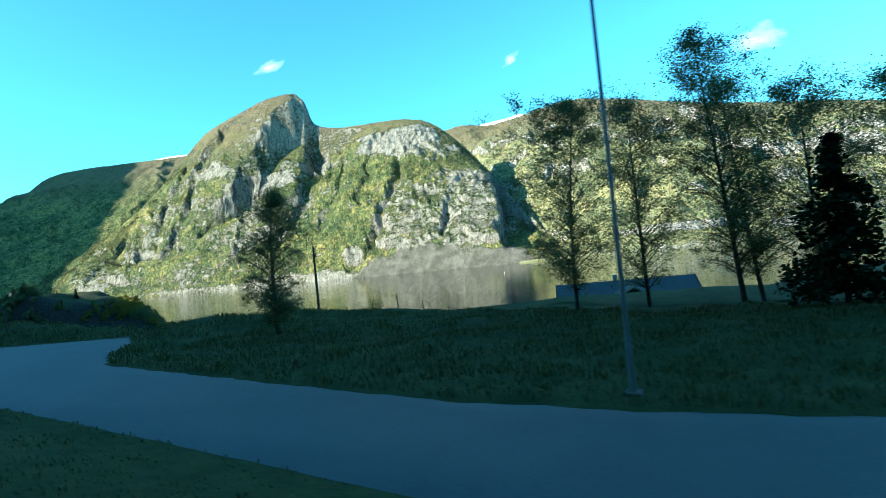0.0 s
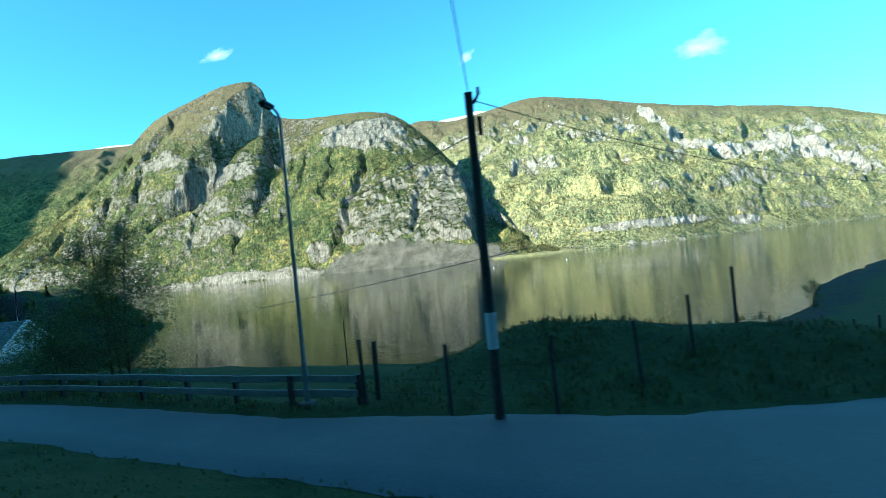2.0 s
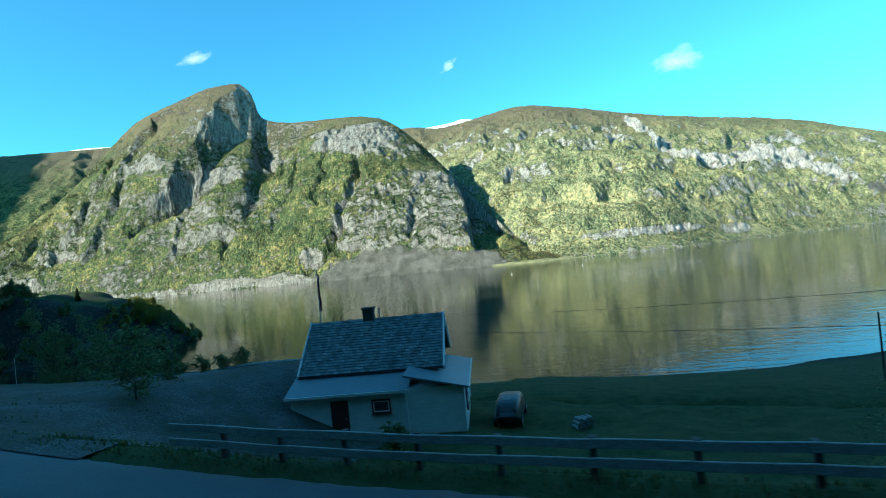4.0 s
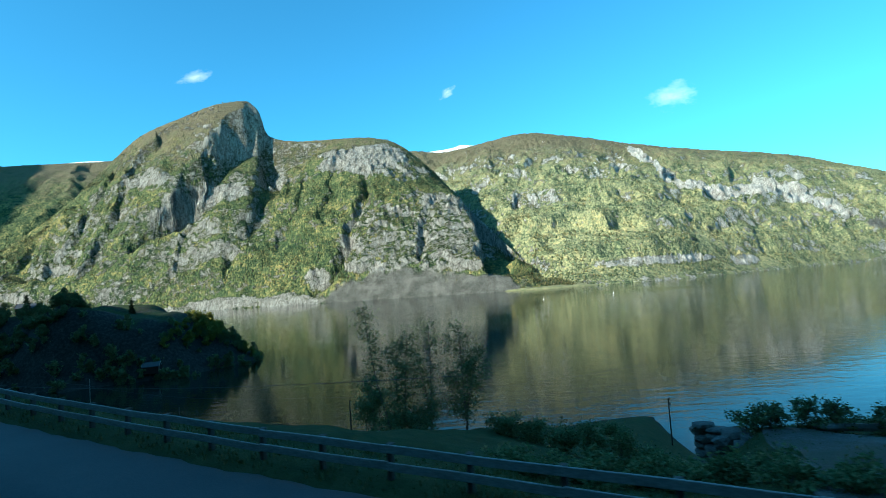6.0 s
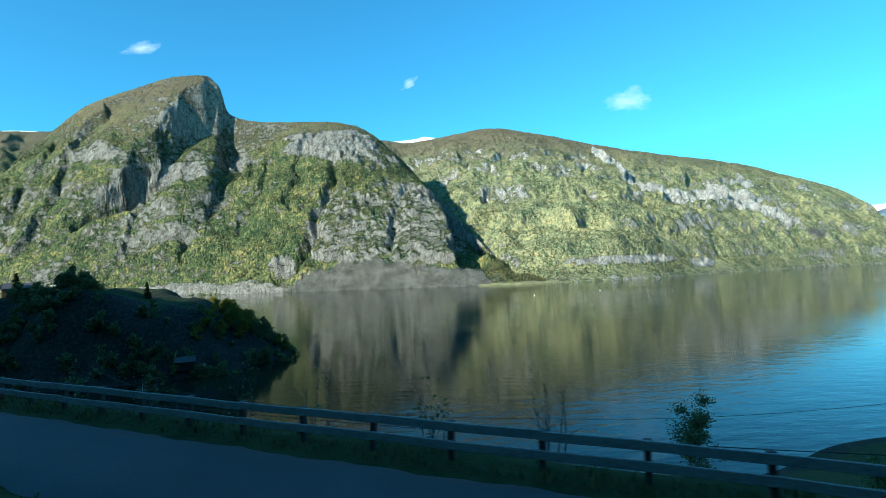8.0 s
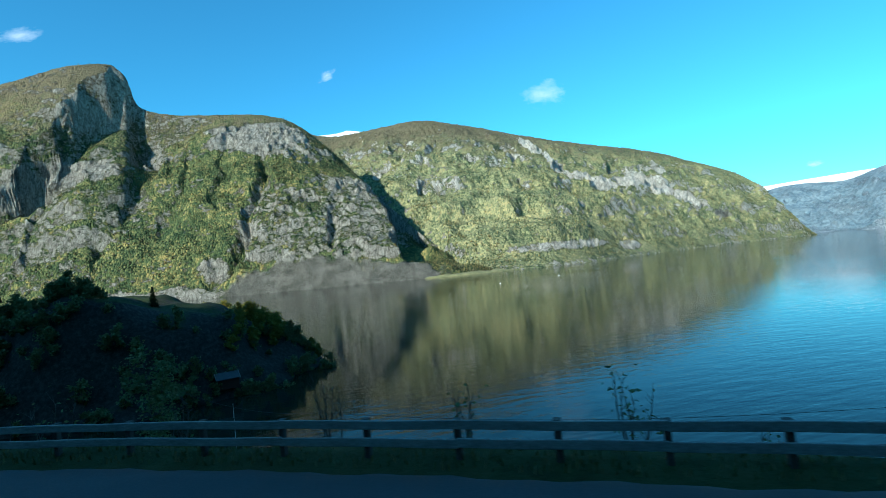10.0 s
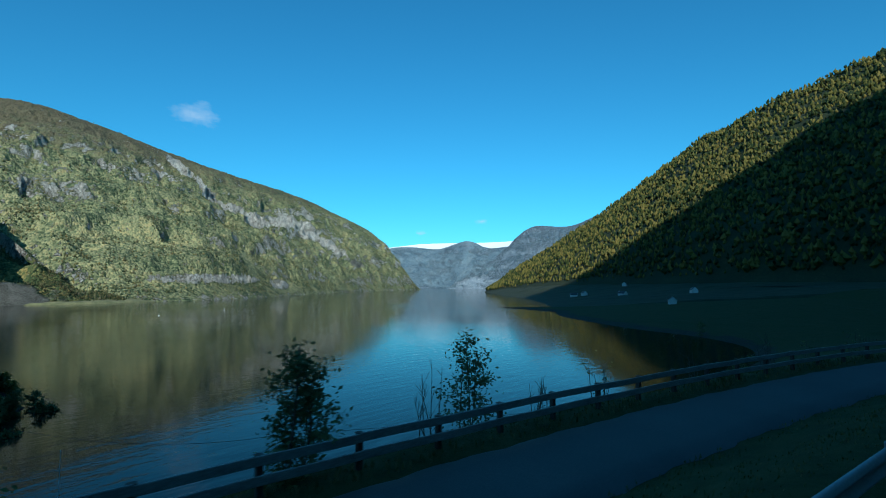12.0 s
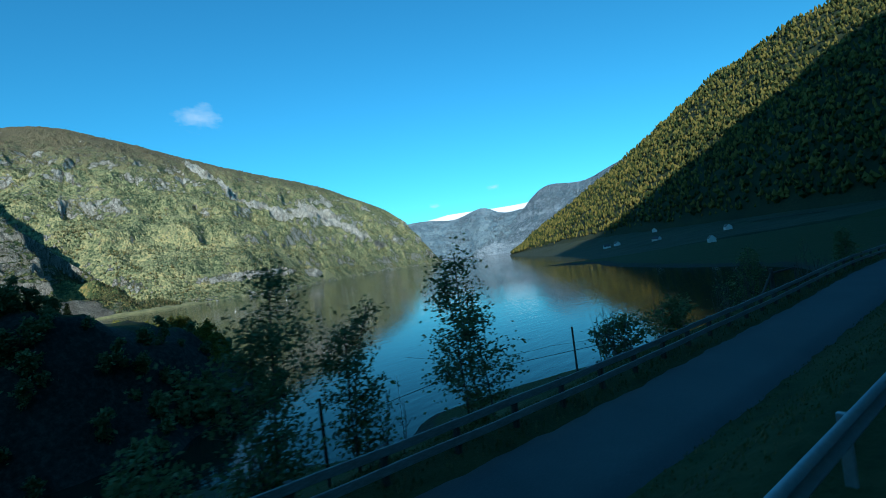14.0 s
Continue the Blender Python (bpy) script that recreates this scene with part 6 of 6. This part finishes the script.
lean_to([(-8.7, -5.2, 2.35), (-1.55, -5.2, 2.35), (-1.55, -2.95, 3.05), (-8.7, -2.95, 3.05)], H)
boxed_wall("annex_wall", (3.08, 6.8, 3.0), (-0.05, -1.9, 0.9), H, [(-1.6, 1.5, 0, 2.5, -5.3, "x", -1), (-5.3, 1.5, 0, 2.3, 1.5, "y", 1)])
lean_to([(1.85, -5.6, 2.42), (1.85, 1.8, 2.42), (-1.75, 1.8, 3.25), (-1.75, -5.6, 3.25)], H, "annex_roof")
window(H, (1.53, -3.4, 1.45), 1.4, 1.1, 90)
window(H, (0.03, 0.2, 4.35), 0.55, 0.8, 90, panes=1)
window(H, (-3.2, -4.92, 1.55), 0.9, 0.6, 0, panes=1)
window(H, (-HL - 0.03, 1.35, 2.45), 1.15, 0.55, -90, panes=1)
window(H, (-HL - 0.03, -1.35, 2.0), 1.0, 1.1, -90)
bm = bmesh.new()
branch(bm, (-HL - 0.06, 0.3, 4.85), (-HL - 0.06, -0.1, 4.85), 0.025, 0.025, (-0.05, 0, 0.18), 5, 6)
part("bracket", bm, mat_steel, H)
bm = bmesh.new()
box(bm, (1.0, 0.08, 2.0), (-5.6, -4.94, 1.0), bevel=0.01)
dr = part("door", bm, mat_red_trim, H, "dark red-brown front door")
bm = bmesh.new()
box(bm, (0.04, 0.08, 0.14), (-5.25, -5.01, 1.0), bevel=0.01)
part("handle", bm, mat_steel, dr)
for x, y in ((-1.68, -5.36), (1.56, 1.4)):
    bm = bmesh.new()
    rod(bm, (x, y, 0.0), (x, y, 2.4), 0.04, 0.04, 8)
    part("downpipe", bm, mat_trim, H)
bm = bmesh.new()
box(bm, (0.7, 0.6, 1.3), (-4.6, 0.1, 6.0), bevel=0.02)
box(bm, (0.85, 0.75, 0.12), (-4.6, 0.1, 6.65), bevel=0.02)
ch = part("chimney", bm, mat_brick, H, "dark brick chimney")
bm = bmesh.new()
rod(bm, (-3.9, 0.1, 5.5), (-3.9, 0.1, 6.6), 0.06, 0.06, 8)
part("flue", bm, mat_steel, ch)


def covered_car(m):
    """A small car under a dark cover."""
    ob = thing("car", m, "dark car standing half covered beside the white house", "car")
    bm = bmesh.new()
    bmesh.ops.create_uvsphere(bm, u_segments=24, v_segments=14, radius=1.0)
    for v in bm.verts:
        x, y, z = v.co
        v.co = Vector((math.copysign(abs(x) ** 0.55, x) * 2.0, math.copysign(abs(y) ** 0.5, y) * 0.82, 0.62 + (math.copysign(abs(z) ** 0.6, z) * 0.42)))
        if z > 0.2 and abs(x) < 0.75:
            v.co.z += 0.48 * (1 - abs(x) / 0.8) ** 0.5
            v.co.y *= 0.88
    part("body", bm, mat_car, ob)
    for sx in (-1.2, 1.2):
        for sy in (-0.74, 0.74):
            bm = bmesh.new()
            rod(bm, (sx, sy - 0.09, 0.3), (sx, sy + 0.09, 0.3), 0.3, 0.3, 18)
            wheel = part("wheel", bm, mat_black, ob)
            bm = bmesh.new()
            rod(bm, (sx, sy - 0.1, 0.3), (sx, sy + 0.1, 0.3), 0.17, 0.17, 14)
            part("rim", bm, mat_steel, wheel)
    for sy in (-0.5, 0.5):
        bm = bmesh.new()
        box(bm, (0.08, 0.26, 0.1), (-1.93, sy, 0.72), bevel=0.02)
        part("headlight", bm, mat_glass, ob)


covered_car(on_ground(-84.3, 54.0, house_turn + 80))


def flagpole(x, y, height, label, flag=False):
    ob = thing("flagpole", on_ground(x, y), label, "flagpole")
    bm = bmesh.new()
    rod(bm, (0, 0, -0.3), (0, 0, height), 0.06, 0.035, 10)
    bmesh.ops.create_uvsphere(bm, u_segments=10, v_segments=8, radius=0.08, matrix=Matrix.Translation((0, 0, height + 0.05)))
    part("pole", bm, mat_trim, ob, "white pole")
    if flag:
        n, k = 26, 9
        v = []
        for i in range(n):
            for j in range(k):
                h = i / (n - 1)
                v.append((0.05 + 0.16 * j / (k - 1) * (0.5 + 0.5 * h) + 0.03 * math.sin(h * 9 + j), 0.10 * math.sin(j * 1.9 + h * 5), height - 0.25 - 3.2 * h))
        f = new("pennant", mesh_of("pennant", np.array(v), grid_faces(n, k), mat_flag, True))
        f.parent = ob
        tagged(f, "limp dark red and blue pennant")


flagpole(-98.6, 66.6, 10.1, "white flagpole with a limp pennant by the yard", True)
flagpole(-219.0, 173.0, 8.5, "slim pale pole on the grassy point")

tree("apple_tree", on_ground(-103.0, 48.0), 3.6, 1.5, "small leafy garden tree beside the house", leaves=2600, size=0.09, limbs=26, low=0.15)
bush("cypress", on_ground(-104.0, 53.0), 2.6, 0.7, "small dark clipped cypress bush by the yard", leaves=1900, size=0.06)

# the dark cabin on the meadow
C = gable_house("cabin", pose(21.0, 62.0, 13.4, 0, 0, -4), 17.0, 8.0, 2.6, 4.7, "low dark wooden cabin with a dark roof on the meadow", wall=mat_dark_wood, roof=mat_dark_roof, trim=mat_dark_wood, tiles=False, boards=False)
C2 = gable_house("cabin", pose(12.5, 56.5, 13.4, 0, 0, -94), 3.0, 5.6, 2.6, 4.3, "low gabled cabin wing with pale bargeboards", wall=mat_dark_wood, roof=mat_dark_roof, trim=mat_trim, tiles=False, boards=False)
bm = bmesh.new()
box(bm, (0.5, 0.5, 1.1), (-9.5, 0.4, 4.9), bevel=0.02)
box(bm, (0.62, 0.62, 0.12), (-9.5, 0.4, 5.45), bevel=0.02)
part("chimney", bm, mat_trim, C, "pale plastered chimney")

# boathouse on the point of the bay
BH = gable_house("boathouse", on_ground(-224, 214, 20, 0.2), 4.5, 3.4, 1.9, 3.0, "dark weathered boathouse at the water's edge", wall=mat_dark_wood, roof=mat_dark_roof, trim=mat_grey_wood, tiles=False, boards=False)
CR = gable_house("cabin", on_ground(-283, 240, 20, 0.1), 7.0, 5.0, 2.4, 3.9, "small brown cabin among trees on the headland", wall=mat_dark_wood, roof=mat_dark_roof, trim=mat_dark_wood, tiles=False, boards=False)


# farm houses across the meadows
def coarse_z(x, y):
    i = np.argmin(np.hypot(lq[:, 0] - x, lq[:, 1] - y))
    return float(lq[i, 2])


for x, y, t, ln, lab in ((395, 209, 20, 14, "white farmhouse with a dark roof at the foot of the hill"), (436, 303, 60, 11, "small white farmhouse on the sloping meadow"), (586, 339, 10, 14, "white farmhouse below the dark wood"), (506, 378, 35, 12, "white house near the wooded shore"), (490, 392, 120, 10, "small white house near the wooded shore"), (256, 203, 20, 7, "low pale shed on the sloping meadow")):
    s_, d_ = sd_of(x, y)
    z = coarse_z(x, y) if x > 285 else float(ground(s_, d_))
    gable_house("farmhouse", pose(x, y, z, 0, 0, t), ln, 6.5, 3.2, 6.2, lab, wall=mat_white_wood, roof=mat_dark_roof, tiles=False, boards=False, group="farmhouses across the meadows")

# ---- gravel yard with its log edge ----
ys, yd = np.meshgrid(np.arange(108, 137.1, 1.0), np.linspace(0, 1, 24), indexing="ij")
y_lo, y_hi = path_far(ys) - 0.35, 33.0 - 0.24 * (ys - 116)
dd = y_lo + (y_hi - y_lo) * yd
yx, yy = xy(ys, dd)
yz = ground(ys, dd) + 0.05
tagged(new("pavement", mesh_of("pavement", np.stack([yx.ravel(), yy.ravel(), yz.ravel()], 1), grid_faces(*ys.shape)[:, ::-1], mat_gravel, True)), "worn gravel yard with grassy patches", "yard", kind="structure")
prev = None
for k, s in enumerate(np.arange(112, 133, 4.6)):
    a = put(s, float(33.2 - 0.24 * (s - 116)), 0, 0.12).translation
    b = put(s + 4.5, float(33.2 - 0.24 * (s + 4.5 - 116)), 0, 0.12).translation
    bm = bmesh.new()
    c = (a + b) / 2
    branch(bm, a - c, b - c, 0.20, 0.16, (0, 0, 0.03), 5, 10)
    ob = part("log", bm, mat_grey_wood)
    ob.matrix_world = Matrix.Translation(c)
    tagged(ob, "grey weathered log edging the gravel yard", "log", "logs edging the yard")

# the rough stone wall that ends the yard
ob = thing("retaining_wall", Matrix(), "rough dry wall of flat dark stones ending the yard", "stone wall")
for i in range(9):
    f = i / 8
    wx, wy = -116.0 + 2.0 * f, 68.6 - 6.0 * f
    foot = float(on_ground(wx, wy).translation.z)
    base = min(foot, 15.9) - 0.2
    for j in range(max(1, int((17.6 - base) / 0.30))):
        bm = bmesh.new()
        bmesh.ops.create_icosphere(bm, subdivisions=2, radius=1.0)
        co = np.array([v.co[:] for v in bm.verts])
        bulge = 1 + 0.3 * fbm(co + rng.uniform(0, 90, 3), 1.0, 2)
        a, b, c = rng.uniform(0.45, 0.75), rng.uniform(0.35, 0.55), rng.uniform(0.17, 0.24)
        for v, k in zip(bm.verts, bulge):
            q = np.sign(v.co) * np.abs(v.co) ** 0.7 * float(k)
            v.co = Vector((q[0] * a, q[1] * b, q[2] * c))
        stone = part("stone", bm, mat_stone, ob)
        stone.matrix_world = pose(wx + rng.uniform(-0.25, 0.25), wy + rng.uniform(-0.2, 0.2), base + 0.1 + 0.30 * j, rng.uniform(-9, 9), rng.uniform(-9, 9), rng.uniform(-25, 25))

# ---- buoys ----
for x, y in ((-25, 560), (60, 600)):
    ob = thing("buoy", pose(x, y, 0), "small white buoy floating on the fjord", "buoy", "buoys on the fjord")
    bm = bmesh.new()
    bmesh.ops.create_uvsphere(bm, u_segments=12, v_segments=8, radius=0.7)
    rod(bm, (0, 0, 0.5), (0, 0, 2.6), 0.14, 0.1, 8)
    part("float", bm, mat_trim, ob)

# ---- grass ----
def grass(name, s0, s1, dlo, dhi, count, low, high, label, mat=mat_blades, width=0.012):
    """Blades leaning every way, one mesh."""
    s = rng.uniform(s0, s1, count)
    t = rng.uniform(0, 1, count)
    a, b = dlo(s), dhi(s)
    d = a + (b - a) * t
    patch = fbm(np.stack([s, d, 0 * s], 1), 2.2, 2)
    keep = patch > rng.uniform(-1.4, 0.3, count)
    s, d, patch = s[keep], d[keep], patch[keep]
    x, y = xy(s, d)
    z = ground(s, d)
    n = len(s)
    h = rng.uniform(low, high, n) * (1 + 0.5 * patch)
    az = rng.uniform(0, 6.28, n)
    lean = rng.uniform(0.1, 0.6, n) * h
    w = width * rng.uniform(0.7, 1.6, n) * np.clip(h / 0.2, 1, 3)
    p = np.stack([x, y, z - 0.03], 1)
    side = np.stack([-np.sin(az), np.cos(az), 0 * az], 1) * w[:, None]
    tip = p + np.stack([np.cos(az) * lean, np.sin(az) * lean, h], 1)
    mid = p + np.stack([np.cos(az) * lean * 0.35, np.sin(az) * lean * 0.35, h * 0.6], 1)
    v = np.stack([p - side, p + side, mid + side * 0.7, tip, mid - side * 0.7], 1).reshape(-1, 3)
    f = (np.array([(0, 1, 2), (0, 2, 4), (4, 2, 3)])[None] + 5 * np.arange(n)[:, None, None]).reshape(-1, 3)
    return tagged(new(name, mesh_of(name, v, f, mat)), label, "grass", kind="stuff")


grass("verge_grass", -20, 340, lambda s: 0 * s + 2.6, lambda s: path_near(s) - 0.05, 62000, 0.03, 0.10, "rough short grass on the verge between the roads", width=0.016)
grass("meadow_grass", -36, 50, lambda s: path_far(s) + 0.05, lambda s: path_far(s) + 22, 100000, 0.08, 0.26, "long uneven meadow grass beside the side road", width=0.02)
grass("bank_grass", 48, 112, lambda s: path_far(s) + 0.1, lambda s: path_far(s) + 9, 34000, 0.06, 0.2, "long dry grass under the wooden rail", width=0.018)
grass("bank_grass", 136, 340, lambda s: path_far(s) + 0.05, lambda s: path_far(s) + 5, 50000, 0.06, 0.2, "long dry grass under the long wooden rail", width=0.018)
grass("yard_weeds", 109, 140, lambda s: path_far(s) + 0.1, lambda s: 33 + 0 * s, 15000, 0.04, 0.14, "patchy weeds on the gravel yard", width=0.02)
